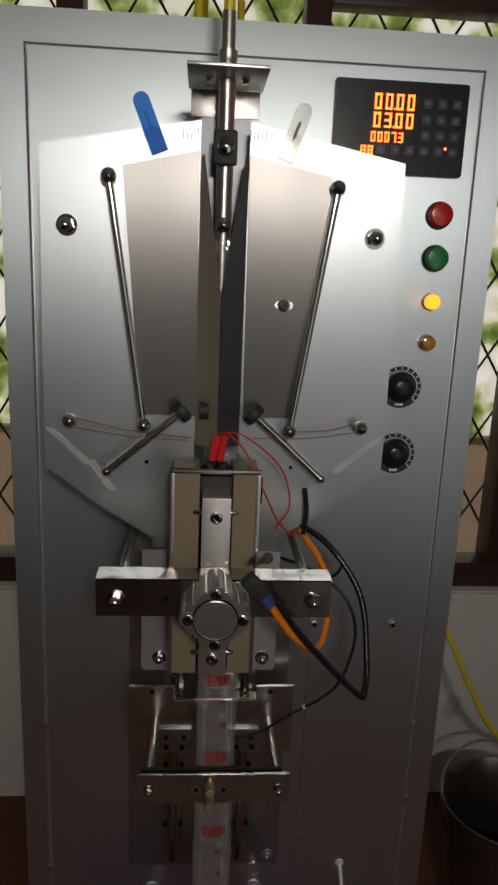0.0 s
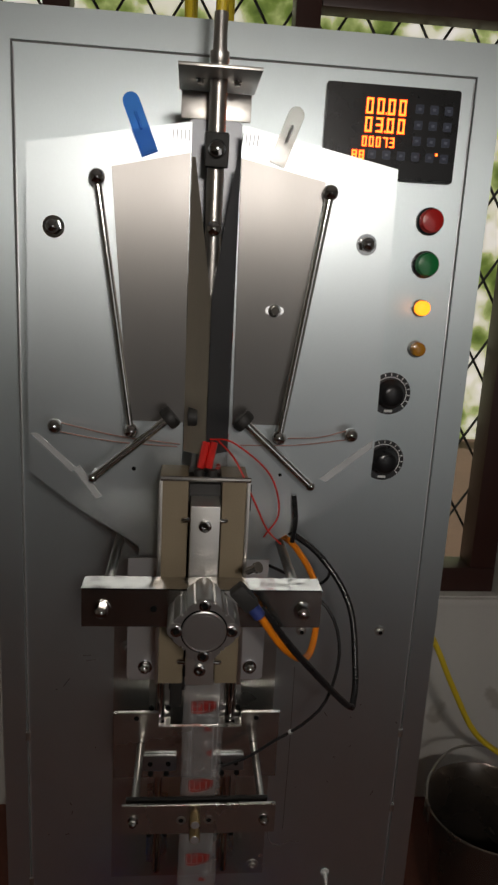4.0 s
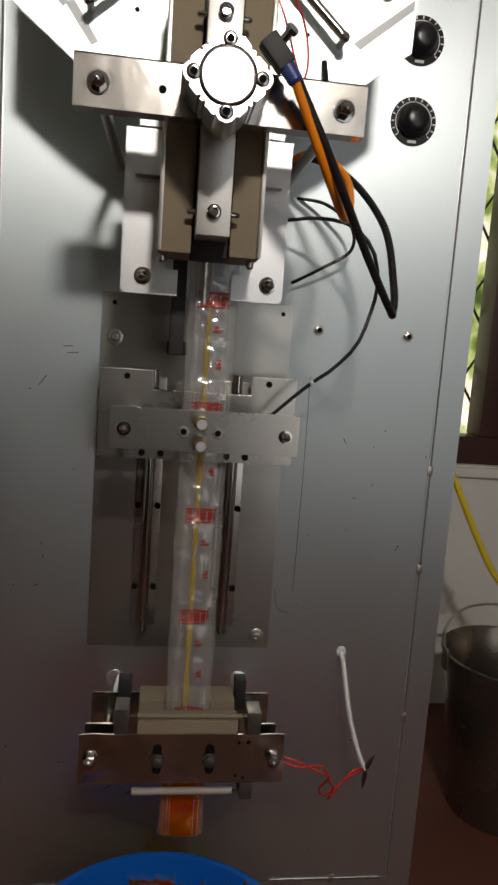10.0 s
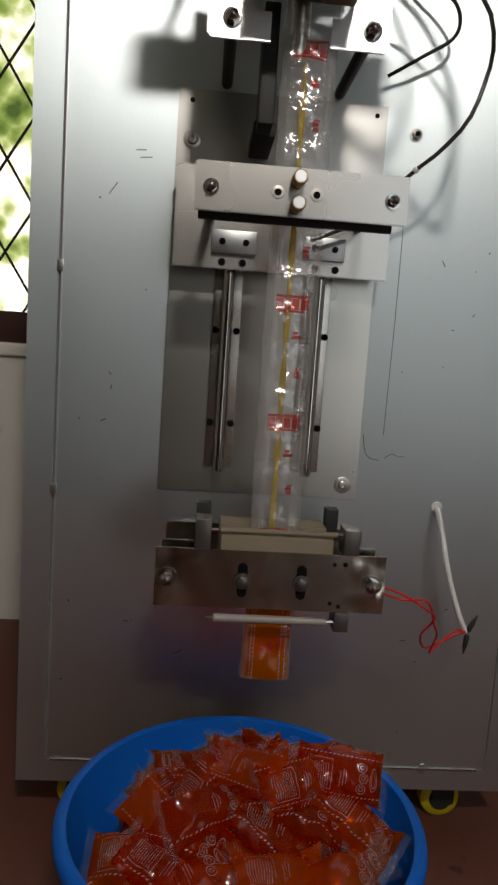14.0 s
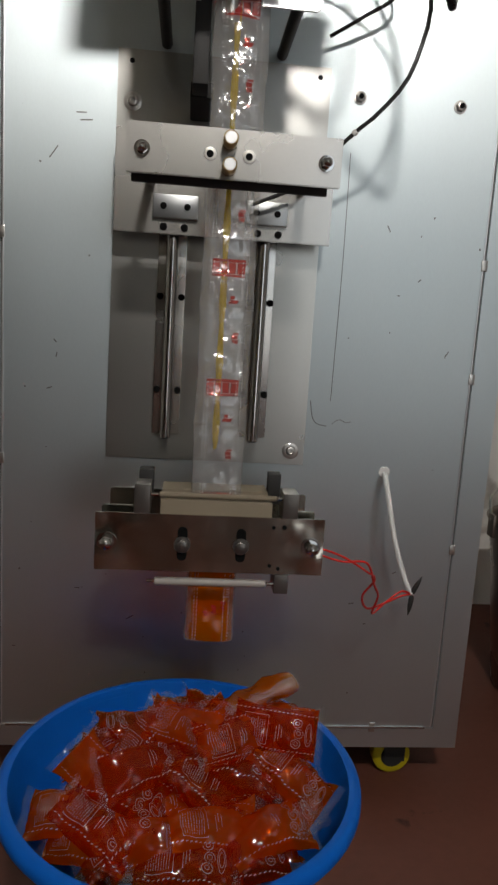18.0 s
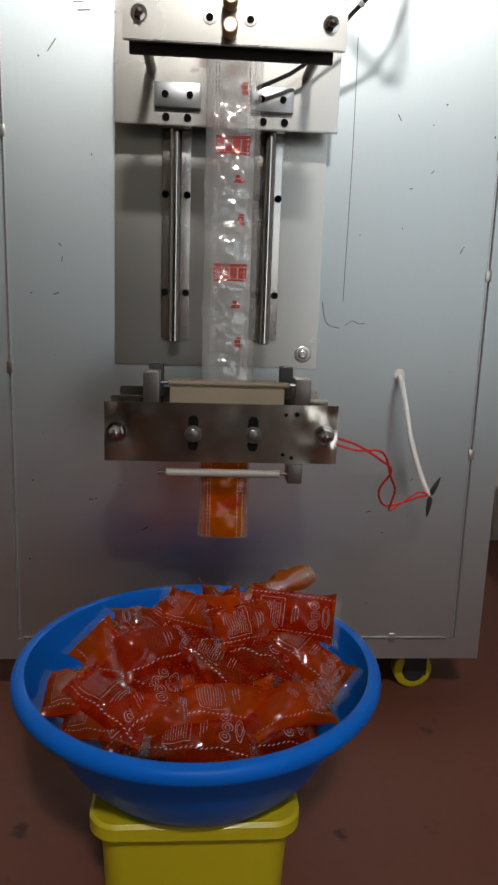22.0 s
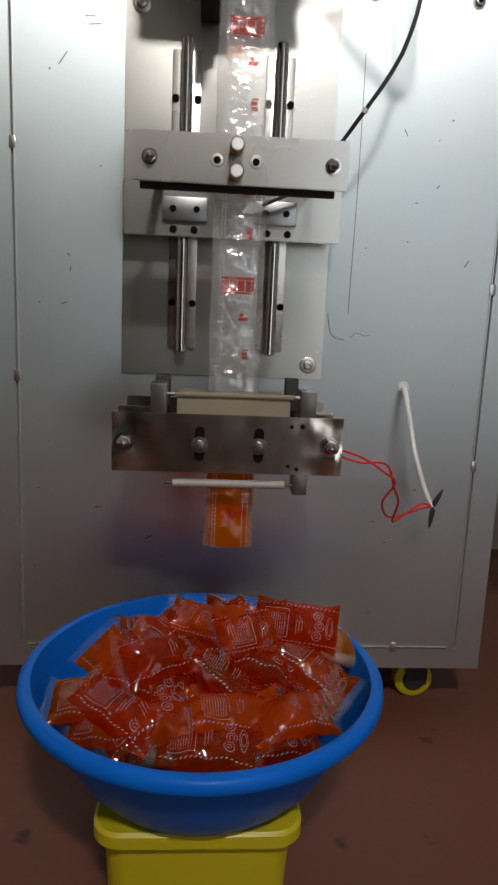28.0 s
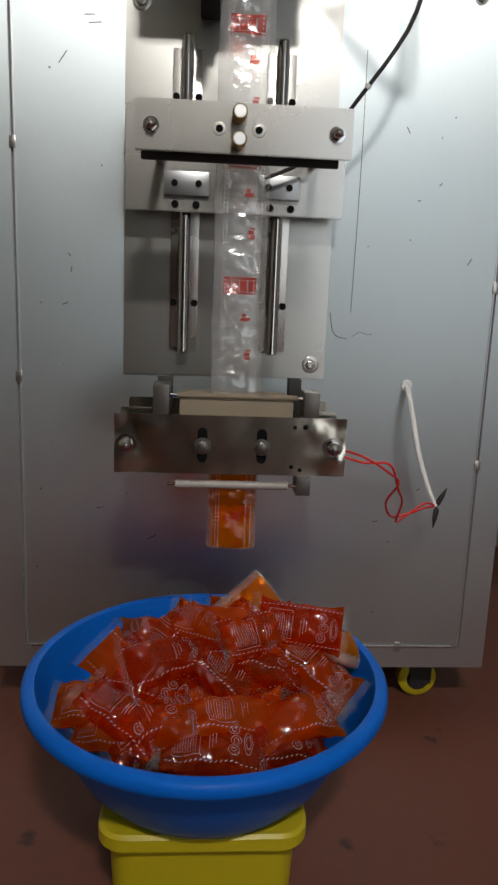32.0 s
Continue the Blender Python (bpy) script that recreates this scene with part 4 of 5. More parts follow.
f = part("air_fitting", made(box, -0.0085, 0.0085, -0.008, 0.008, -0.014, 0.014, 0.003, Matrix.Translation((CX + 0.040, -0.325, 1.141)) @ pose(0, 0, 0, 0, -42)), M_DARK, cyl, "black push-in elbow fitting")
part("collar", made(turned, (CX + 0.049, -0.326, 1.131), (0.6, 0, -0.8), [(0, 0.0068), (0.013, 0.0068), (0.015, 0.005)], 14), material("blue_collar", (0.03, 0.05, 0.2), 0.4, 0, 0.1, 30, 200, 0), f)
part("screw", made(turned, (CX + 0.045, -0.3, 1.158), (0.5, -0.6, 0.5), [(0, 0.004), (0.012, 0.004), (0.014, 0.006), (0.018, 0.006)], 12), M_CHROME, f)
HX = CX + 0.056
bm = bmesh.new()
hose(bm, [(HX, -0.326, 1.122), (0.045, -0.30, 1.068), (0.079, -0.254, 1.031), (0.098, -0.205, 1.045), (0.100, -0.17, 1.085), (0.078, -0.13, 1.118), (0.056, -0.08, 1.122), (0.05, -0.002, 1.115)], 0.0042, 10)
part("orange_hose", bm, M_ORANGEH, cyl, "orange air hose")
bm = bmesh.new()
hose(bm, [(HX + 0.004, -0.32, 1.124), (0.052, -0.30, 1.07), (0.102, -0.26, 1.0), (0.142, -0.228, 0.949), (0.151, -0.214, 0.946), (0.157, -0.19, 0.975), (0.153, -0.147, 1.044), (0.115, -0.115, 1.10), (0.07, -0.08, 1.125), (0.06, -0.002, 1.12)], 0.0042, 10)
part("black_hose", bm, M_BLACKP, cyl, "black air hose")
bm = bmesh.new()
hose(bm, [(0.078, -0.002, 1.095), (0.11, -0.03, 1.085), (0.142, -0.04, 1.06), (0.146, -0.035, 1.03), (0.11, -0.03, 1.005), (0.075, -0.02, 0.985)], 0.0022, 8)
part("thin_cable", bm, M_BLACKP, machine, "thin black sensor cable")
for pts in ([(CX + 0.004, -0.2, 1.275), (CX + 0.03, -0.215, 1.275), (0.03, -0.2, 1.235), (0.045, -0.19, 1.185), (0.03, -0.18, 1.15)], [(CX + 0.012, -0.2, 1.275), (CX + 0.032, -0.225, 1.258), (CX + 0.054, -0.235, 1.215), (0.028, -0.22, 1.175), (0.05, -0.19, 1.145)]):
    bm = bmesh.new()
    hose(bm, pts, 0.0011, 6)
    part("red_wire", bm, M_RED, sealer, "thin red heater wire")
bm = bmesh.new()
hose(bm, [(0.066, FY - 0.003, 1.20), (0.069, FY - 0.008, 1.17), (0.067, FY - 0.004, 1.14)], 0.003, 8)
part("cable_stub", bm, M_BLACKP, fold)

# the white plate under the sealer
bm = bmesh.new()
slab(bm, [(-0.134, 0.952), (-0.130, 0.948), (CX - 0.029, 0.948), (CX - 0.029, 0.975), (-0.085, 0.975), (-0.092, 0.985), (-0.092, 1.115), (-0.134, 1.115)], -0.168, -0.165)
wp = part("support_plate", bm, M_WHITEP, machine, "white U-shaped support plate")
part("support_plate_half", made(slab, [(CX + 0.029, 0.948), (0.036, 0.948), (0.040, 0.952), (0.040, 1.115), (0.0, 1.115), (0.0, 0.985), (-0.006, 0.975), (CX + 0.029, 0.975)], -0.168, -0.165), M_WHITEP, wp)
for x in (-0.111, 0.023):
    part("dome_nut", made(hexbolt, (x, -0.1682, 0.9665), 0.0068, 0.011), M_CHROME, wp)
    part("stay", made(rod, (x, -0.1648, 0.9665), (x, -0.0016, 0.9665), 0.0065), M_IRON, wp)
for x0, x1 in ((-0.122, -0.098), (0.006, 0.030)):
    part("angle", made(box, x0, x1, -0.182, -0.1682, 1.066, 1.069, 0.0006), M_WHITEP, wp)

# sensor block behind the film
sb = part("sensor_block", made(box, CX - 0.034, CX - 0.018, -0.135, -0.095, 0.885, 1.0, 0.002), M_DARK, machine, "dark film sensor block")
part("sensor_foot", made(box, CX - 0.036, CX - 0.012, -0.0945, -0.0055, 0.884, 0.9, 0.002), M_DARK, sb)

part('edge_slot', made(box, 0.010, 0.0135, FY - 0.0012, FY - 0.0002, 1.178, 1.212), M_HOLE, fold)
# nuts on the front panel
for x in (0.120, 0.244):
    b = part("stud", made(hexbolt, (x, -0.0017, 0.928), 0.0058, 0.008, False), M_STEEL, machine)
    part("stud_core", made(turned, (x, -0.008, 0.928), (0, -1, 0), [(0, 0.003), (0.002, 0.003)], 10), M_HOLE, b)

# ---- slide plate, rails and guide rods ----
slide = part("slide_plate", made(slab, [(-0.168, 0.478), (0.084, 0.478), (0.083, 0.957), (-0.166, 0.957)], -0.0052, -0.0016, 0.0008), M_SLIDE, machine, "stainless slide plate on the front panel")
for x, z, r in ((0.066, 0.496, 0.0105), (-0.148, 0.900, 0.0105)):
    part("cap_screw", made(turned, (x, -0.0053, z), (0, -1, 0), [(0, r), (0.0010, r), (0.0014, r * 0.92), (0.0014, r * 0.6), (0.0008, r * 0.56), (0.004, r * 0.54), (0.0046, r * 0.46), (0.0046, r * 0.27), (0.002, r * 0.25)], 24), M_STEELH, slide)
for x, z in ((-0.15, 0.944), (0.07, 0.945)):
    part("hole", made(turned, (x, -0.0053, z), (0, -1, 0), [(0, 0.003), (0.0004, 0.003)], 12), M_HOLE, slide)
for x in (-0.0945, 0.014):
    rail = part("rail", made(box, x - 0.0168, x + 0.0168, -0.011, -0.0054, 0.512, 0.852, 0.0008), M_SATIN, slide)
    part("guide_rod", made(rod, (x, -0.024, 0.508), (x, -0.024, 0.862), 0.0068, 16), M_CHROME, rail, "polished guide rod")
    part("rod_web", made(box, x - 0.003, x + 0.003, -0.0178, -0.0112, 0.512, 0.852), M_STEEL, rail)
    for z in (0.567, 0.680, 0.80):
        for s in (-1, 1):
            part("rail_screw", made(turned, (x + s * 0.0128, -0.0112, z), (0, -1, 0), [(0, 0.0042), (0.0025, 0.0042), (0.0026, 0.002)], 10), M_HOLE, rail)

# ---- the pulling carriage (moves along the guide rods) ----
bm = bmesh.new()
slab(bm, [(-0.162, 0.749), (0.088, 0.749), (0.088, 0.862), (0.030, 0.862), (0.030, 0.838), (-0.095, 0.838), (-0.095, 0.862), (-0.162, 0.862)], -0.046, -0.040, 0.0008)
carriage = part("pull_carriage", bm, M_SATIN, machine, "sliding film pulling carriage")
for x in (-0.0945, 0.014):
    for z0, z1 in ((0.752, 0.79), (0.797, 0.835)):
        bm = bmesh.new()
        out = [(x - 0.017, -0.0398), (x + 0.017, -0.0398), (x + 0.017, -0.0165), (x + 0.0075, -0.0165), (x + 0.0075, -0.0325), (x - 0.0075, -0.0325), (x - 0.0075, -0.0165), (x - 0.017, -0.0165)]
        lo, hi = [bm.verts.new((p, q, z0)) for p, q in out], [bm.verts.new((p, q, z1)) for p, q in out]
        bm.faces.new(lo[::-1])
        bm.faces.new(hi)
        for i in range(8):
            bm.faces.new((lo[i], lo[(i + 1) % 8], hi[(i + 1) % 8], hi[i]))
        part("bearing", bm, M_STEEL, carriage)
    for z in (0.757,):
        for dx in (-0.011, 0.013):
            part("screw", made(turned, (x + dx, -0.0462, z), (0, -1, 0), [(0, 0.0042), (0.002, 0.0042), (0.0021, 0.002)], 10), M_HOLE, carriage)
for x in (-0.128, 0.052):
    part("hole", made(turned, (x, -0.0462, 0.853), (0, -1, 0), [(0, 0.004), (0.0004, 0.004)], 12), M_HOLE, carriage)
for x0, x1 in ((-0.118, -0.067), (-0.012, 0.036)):
    blk = part("spacer_block", made(box, x0, x1, -0.0525, -0.0462, 0.766, 0.792, 0.001), M_SPACER, carriage)
    for dx in (0.012, x1 - x0 - 0.012):
        part("screw", made(turned, (x0 + dx, -0.0527, 0.779), (0, -1, 0), [(0, 0.0038), (0.0015, 0.0038), (0.0016, 0.002)], 10), M_HOLE, blk)
for x in (-0.1215, 0.0505):
    part("post", made(rod, (x, -0.1905, 0.806), (x, -0.0462, 0.806), 0.0055), M_STEEL, carriage)
bm = bmesh.new()
slab(bm, rounded(-0.1365, 0.0655, 0.7845, 0.8295, 0.002), -0.1965, -0.1925, 0.0008)
gbar = part("grip_bar", bm, M_SATIN, carriage, "flat stainless grip bar across the film")
part("strip_holder", made(box, -0.13, 0.055, -0.1922, -0.1723, 0.79, 0.812, 0.001), M_STEEL, gbar)
part("rubber_strip", made(box, -0.133, 0.058, -0.172, -0.166, 0.781, 0.818, 0.0015), M_DARK, gbar)
for x in (-0.1215, 0.0505):
    part("dome_nut", made(hexbolt, (x, -0.1967, 0.806), 0.0055, 0.010), M_CHROME, gbar)
for x in (CX - 0.014, CX + 0.0225):
    part("eyelet", made(turned, (x, -0.1967, 0.806), (0, -1, 0), [(0, 0.0062), (0.0008, 0.0058), (0.0009, 0.0036), (0.0004, 0.0034)], 16), M_STEEL, gbar)
    part("hole", made(turned, (x, -0.1969, 0.806), (0, -1, 0), [(0, 0.0034), (0.0003, 0.0034)], 12), M_HOLE, gbar)
for z in (0.817, 0.794):
    k = part("thumb_screw", made(turned, (CX + 0.004, -0.1967, z), (0, -1, 0), [(0, 0.005), (0.004, 0.005), (0.0045, 0.0068), (0.020, 0.0068), (0.021, 0.006)], 18), M_BRASS, gbar, "knurled brass thumb screw")
    part("screw_face", made(turned, (CX + 0.004, -0.2178, z), (0, -1, 0), [(0, 0.0056), (0.0004, 0.0052)], 18), M_WHITEP, k)
# the cable that follows the carriage, in short stiff lengths: its run with the carriage up and with it down
CABLE_UP = [(0.055, -0.05, 1.057), (0.09, -0.08, 1.058), (0.125, -0.11, 1.048), (0.150, -0.12, 1.022), (0.160, -0.12, 0.985), (0.155, -0.12, 0.950), (0.141, -0.12, 0.910), (0.116, -0.11, 0.879), (0.096, -0.10, 0.862), (0.078, -0.09, 0.844), (0.040, -0.075, 0.807), (-0.004, -0.07, 0.786)]
CABLE_DOWN = [(0.055, -0.05, 1.057), (0.085, -0.08, 1.040), (0.108, -0.10, 1.012), (0.128, -0.11, 0.975), (0.138, -0.12, 0.925), (0.140, -0.12, 0.869), (0.130, -0.12, 0.821), (0.118, -0.12, 0.789), (0.093, -0.11, 0.747), (0.072, -0.09, 0.714), (0.040, -0.075, 0.672), (-0.004, -0.07, 0.651)]
CN = 26


def cable_points(f):
    """Even points along the cable with the carriage that share of its stroke down."""
    run = smooth_path([Vector(a).lerp(Vector(b), f) for a, b in zip(CABLE_UP, CABLE_DOWN)], 10)
    far = [0.0]
    for a, b in zip(run, run[1:]):
        far.append(far[-1] + (b - a).length)
    return [Vector([float(np.interp(far[-1] * i / CN, far, [p[k] for p in run])) for k in range(3)]) for i in range(CN + 1)]


CSEG = max((b - a).length for f in (0.0, 0.5, 1.0) for a, b in zip(cable_points(f), cable_points(f)[1:])) + 0.0016
M_CABLE = material("grey_black_cable", (0.022, 0.022, 0.023), 0.38, 0, 0.2, 30, 300, 0.05)
bm = bmesh.new()
turned(bm, (0, 0, 0.0008), (0, 0, -1), [(0, 0.0012), (0.0008, 0.0023), (CSEG - 0.0008, 0.0023), (CSEG, 0.0012)], 8)
cable = [part("cable_length", bm, M_CABLE, machine, "thin black cable to the carriage")]
for _ in range(CN - 1):
    o = new("cable_length", cable[0].data)
    o.parent = machine
    cable.append(tagged(o, "thin black cable to the carriage"))
part("cable_tie", made(rod, (0, 0, -0.004), (0, 0, -0.009), 0.0036, 8), M_HOSEW, cable[18])

# ---- cross sealing jaws ----
JX = -0.0385
DENTS = [(-0.143, 0.448, 0.013, 0.0020), (-0.148, 0.412, 0.010, -0.0018), (-0.122, 0.404, 0.012, 0.0012), (-0.117, 0.447, 0.010, -0.0009), (0.066, 0.449, 0.011, 0.0022), (0.071, 0.414, 0.012, -0.0016), (0.048, 0.403, 0.011, 0.0011), (0.050, 0.444, 0.009, -0.0008), (-0.020, 0.452, 0.018, 0.0006), (-0.085, 0.428, 0.014, 0.0004)]


def dented_plate(bm, x0, x1, z0, z1, y0, y1, nx=64, nz=18):
    """A sheet with shallow dents and softly bent ends."""
    def front(x, z):
        end = max(0.0, 1 - min(x - x0, x1 - x) / 0.042)
        return y0 + end * 0.0021 * noise.noise((x * 62, z * 48, 5.0)) + sum(d * math.exp(-((x - a) ** 2 + (z - b) ** 2) / (r * r)) for a, b, r, d in DENTS)
    rows = []
    for back in (0, 1):
        rows.append([[bm.verts.new((x0 + (x1 - x0) * i / nx, front(x0 + (x1 - x0) * i / nx, z0 + (z1 - z0) * j / nz) + back * (y1 - y0), z0 + (z1 - z0) * j / nz)) for j in range(nz + 1)] for i in range(nx + 1)])
    for g in rows:
        for i in range(nx):
            for j in range(nz):
                bm.faces.new((g[i][j], g[i + 1][j], g[i + 1][j + 1], g[i][j + 1])).smooth = True
    f, b = rows
    edge = [e for e in bm.edges if e.is_boundary and e.verts[0].co.y < (y0 + y1) / 2 + 0.01]
    pair = {}
    for i in range(nx + 1):
        for j in range(nz + 1):
            pair[f[i][j]] = b[i][j]
    for e in edge:
        p, q = e.verts
        if p in pair and q in pair:
            bm.faces.new((p, q, pair[q], pair[p]))


bm = bmesh.new()
dented_plate(bm, -0.1555, 0.0785, 0.3985, 0.4585, -0.1935, -0.1915)
jaw = part("front_jaw_plate", bm, M_MIRROR, machine, "polished stainless cross sealing jaw")
for x in (JX - 0.105, JX + 0.104):
    n = part("acorn_nut", made(hexbolt, (x, -0.1937, 0.4285), 0.0075, 0.012), M_CHROME, jaw)
    part("jaw_rod", made(rod, (x + (0.012 if x < JX else -0.012), -0.1903, 0.4285), (x + (0.02 if x < JX else -0.02), -0.0016, 0.4285), 0.0055), M_CHROME, jaw)
for x in (JX - 0.029, JX + 0.031):
    part("slot", made(slab, rounded(x - 0.0050, x + 0.0050, 0.4105, 0.4460, 0.0049), -0.1946, -0.1937), M_HOLE, jaw)
    part("slot_bolt", made(hexbolt, (x, -0.1947, 0.4275), 0.0064, 0.008, False), M_BLOCK, jaw)
for x, z, r in ((JX - 0.073, 0.4495, 0.002), (JX + 0.064, 0.4485, 0.002), (JX + 0.075, 0.449, 0.0026), (JX + 0.062, 0.4075, 0.002), (JX + 0.071, 0.4045, 0.002)):
    part("hole", made(turned, (x, -0.1937, z), (0, -1, 0), [(0, r), (0.0003, r)], 10), M_HOLE, jaw)
part("front_seal_bar", made(box, JX - 0.053, JX + 0.062, -0.1902, -0.1655, 0.402, 0.4735, 0.002), M_CREAM, jaw, "cream cloth-covered sealing bar")
part("roller_bar", made(rod, (JX - 0.054, -0.187, 0.4775), (JX + 0.066, -0.187, 0.4775), 0.0028, 10), M_CREAM, jaw)
part("roller_pin", made(rod, (JX - 0.063, -0.187, 0.4775), (JX - 0.0545, -0.187, 0.4775), 0.0022, 8), M_CHROME, jaw)
part("roller_pin", made(rod, (JX + 0.0665, -0.187, 0.4775), (JX + 0.072, -0.187, 0.4775), 0.0022, 8), M_CHROME, jaw)
part("lower_roller", made(rod, (JX - 0.056, -0.190, 0.3865), (JX + 0.060, -0.190, 0.3865), 0.0042, 12), M_ROLLER, jaw, "pale lower roller on a thin pin")
part("lower_pin", made(rod, (JX - 0.064, -0.190, 0.3865), (JX + 0.068, -0.190, 0.3865), 0.0018, 8), M_CHROME, jaw)
for x0, x1, z0, z1, nm in ((JX - 0.079, JX - 0.063, 0.4565, 0.4885, "end_block"), (JX + 0.072, JX + 0.088, 0.4565, 0.4845, "end_block"), (JX + 0.068, JX + 0.083, 0.377, 0.3975, "end_block")):
    part(nm, made(box, x0, x1, -0.1935, -0.165, z0, z1, 0.0012), M_BLOCK, jaw)
part("back_strap", made(slab, rounded(-0.151, -0.118, 0.400, 0.4625, 0.002), -0.178, -0.175), M_MIRROR, jaw)
part("back_strap", made(slab, rounded(0.048, 0.070, 0.400, 0.4625, 0.002), -0.178, -0.175), M_MIRROR, jaw)
rear = part("rear_jaw_plate", made(slab, rounded(-0.150, 0.072, 0.400, 0.4635, 0.003), -0.1075, -0.1045), M_MIRROR, machine, "stainless rear sealing jaw")
part("rear_seal_bar", made(box, JX - 0.053, JX + 0.062, -0.145, -0.1077, 0.402, 0.4735, 0.002), M_CREAM, rear, "cream cloth-covered sealing bar")
for x0, x1 in ((JX - 0.079, JX - 0.063), (JX + 0.064, JX + 0.078)):
    part("end_block", made(box, x0, x1, -0.125, -0.1077, 0.455, 0.490, 0.0012), M_DARK, rear)
for x in (JX - 0.09, JX + 0.084):
    part("jaw_washer", made(turned, (x, -0.0017, 0.4285), (0, -1, 0), [(0, 0.012), (0.002, 0.012)], 16), M_WHITEP, rear)

# wire sleeve and red heater wires beside the jaws
bm = bmesh.new()
hose(bm, [(0.193, 0.004, 0.472), (0.193, -0.012, 0.466), (0.195, -0.03, 0.44), (0.201, -0.05, 0.395), (0.213, -0.064, 0.352), (0.222, -0.071, 0.333)], 0.0034, 10)
sleeve = part("wire_sleeve", bm, M_HOSEW, machine, "white wire sleeve out of the front panel")
part("grommet", made(turned, (0.193, -0.0017, 0.473), (0, -1, 0), [(0, 0.0075), (0.0015, 0.0072), (0.002, 0.0055)], 18), M_HOSEW, sleeve)
for d in (0.0, 0.006):
    bm = bmesh.new()
    hose(bm, [(0.066, -0.18, 0.427 - d), (0.10, -0.185, 0.418 - d), (0.13, -0.18, 0.40 + d * 1.5), (0.145, -0.165, 0.385 - d), (0.137 + d * 3, -0.15, 0.36), (0.15 + d, -0.13, 0.337 - d), (0.18, -0.10, 0.332), (0.205, -0.08, 0.333 + d), (0.222, -0.071, 0.333)], 0.0013, 6)
    part("red_wire", bm, M_RED, sleeve, "red heater wire")
for a, b in (((0.222, -0.071, 0.333), (0.233, -0.072, 0.356)), ((0.223, -0.071, 0.331), (0.220, -0.072, 0.306))):
    part("taped_joint", made(turned, a, Vector(b) - Vector(a), [(0, 0.0022), (0.004, 0.0036), (0.015, 0.003), (0.026, 0.0006)], 8), M_DARK, sleeve)


# ---- film pouches ----
L = 0.120          # length of one pouch along the film
ZJ = 0.428         # height of the cross seal
PW, PT = 0.0275, 0.0092


def tube_width(z):
    return PW * (0.97 + 0.05 * abs(2 * (z / L) - 1) ** 3)


def ripple(x, z):
    """The slack of the film: soft dents that are the same on every piece, and run out at its ends."""
    return 0.0017 * math.sin(z * 104.72 + x * 70) * math.sin(z * 52.36 + 0.4) + 0.0011 * math.sin(z * 209.44 - x * 160 + 1.0) * math.sin(math.pi * z / L)


def pillow(bm, w, t, z0, z1, n=10, rows=20, grow=1.0):
    """A flat film tube between z0 and z1."""
    grid = []
    for j in range(rows + 1):
        z = z0 + (z1 - z0) * j / rows
        ring = []
        for i in range(2 * n):
            a = math.pi * i / n
            x = w / PW * tube_width(min(max(z, 0), L)) * math.copysign(abs(math.cos(a)) ** 0.8, math.cos(a))
            y = -t * math.copysign(abs(math.sin(a)) ** 0.85, math.sin(a))
            ring.append(bm.verts.new((x, y * (1 + ripple(x, z) * 190 * grow), z)))
        grid.append(ring)
    for r0, r1 in zip(grid, grid[1:]):
        for i in range(2 * n):
            bm.faces.new((r0[i], r0[(i + 1) % (2 * n)], r1[(i + 1) % (2 * n)], r1[i])).smooth = True
    return grid


def on_tube(x, z, lift=0.0012):
    w = tube_width(min(max(z, 0), L))
    c = min(1, abs(x) / w) ** 1.25
    y = -PT * max(0.0, 1 - c * c) ** 0.425
    return y * (1 + ripple(x, z) * 190) - lift


def patch(bm, place, x0, x1, z0, z1, slant=0.0, step=0.006):
    """A printed bar that follows the film."""
    nx, nz = max(1, round((x1 - x0) / step)), max(1, round((z1 - z0) / step))
    g = [[bm.verts.new(place(x0 + (x1 - x0) * i / nx + slant * j / nz, z0 + (z1 - z0) * j / nz)) for j in range(nz + 1)] for i in range(nx + 1)]
    for i in range(nx):
        for j in range(nz):
            bm.faces.new((g[i][j], g[i + 1][j], g[i + 1][j + 1], g[i][j + 1]))


def outline_ring(bm, place, x, z, rx, rz, w=0.0006, n=14, part_of=1.0):
    m = int(n * part_of)
    ring = [[bm.verts.new(place(x + (rx + d) * math.cos(2 * math.pi * i / n), z + (rz + d) * math.sin(2 * math.pi * i / n))) for d in (-w / 2, w / 2)] for i in range(m + 1)]
    for p, q in zip(ring, ring[1:]):
        bm.faces.new((p[0], p[1], q[1], q[0]))


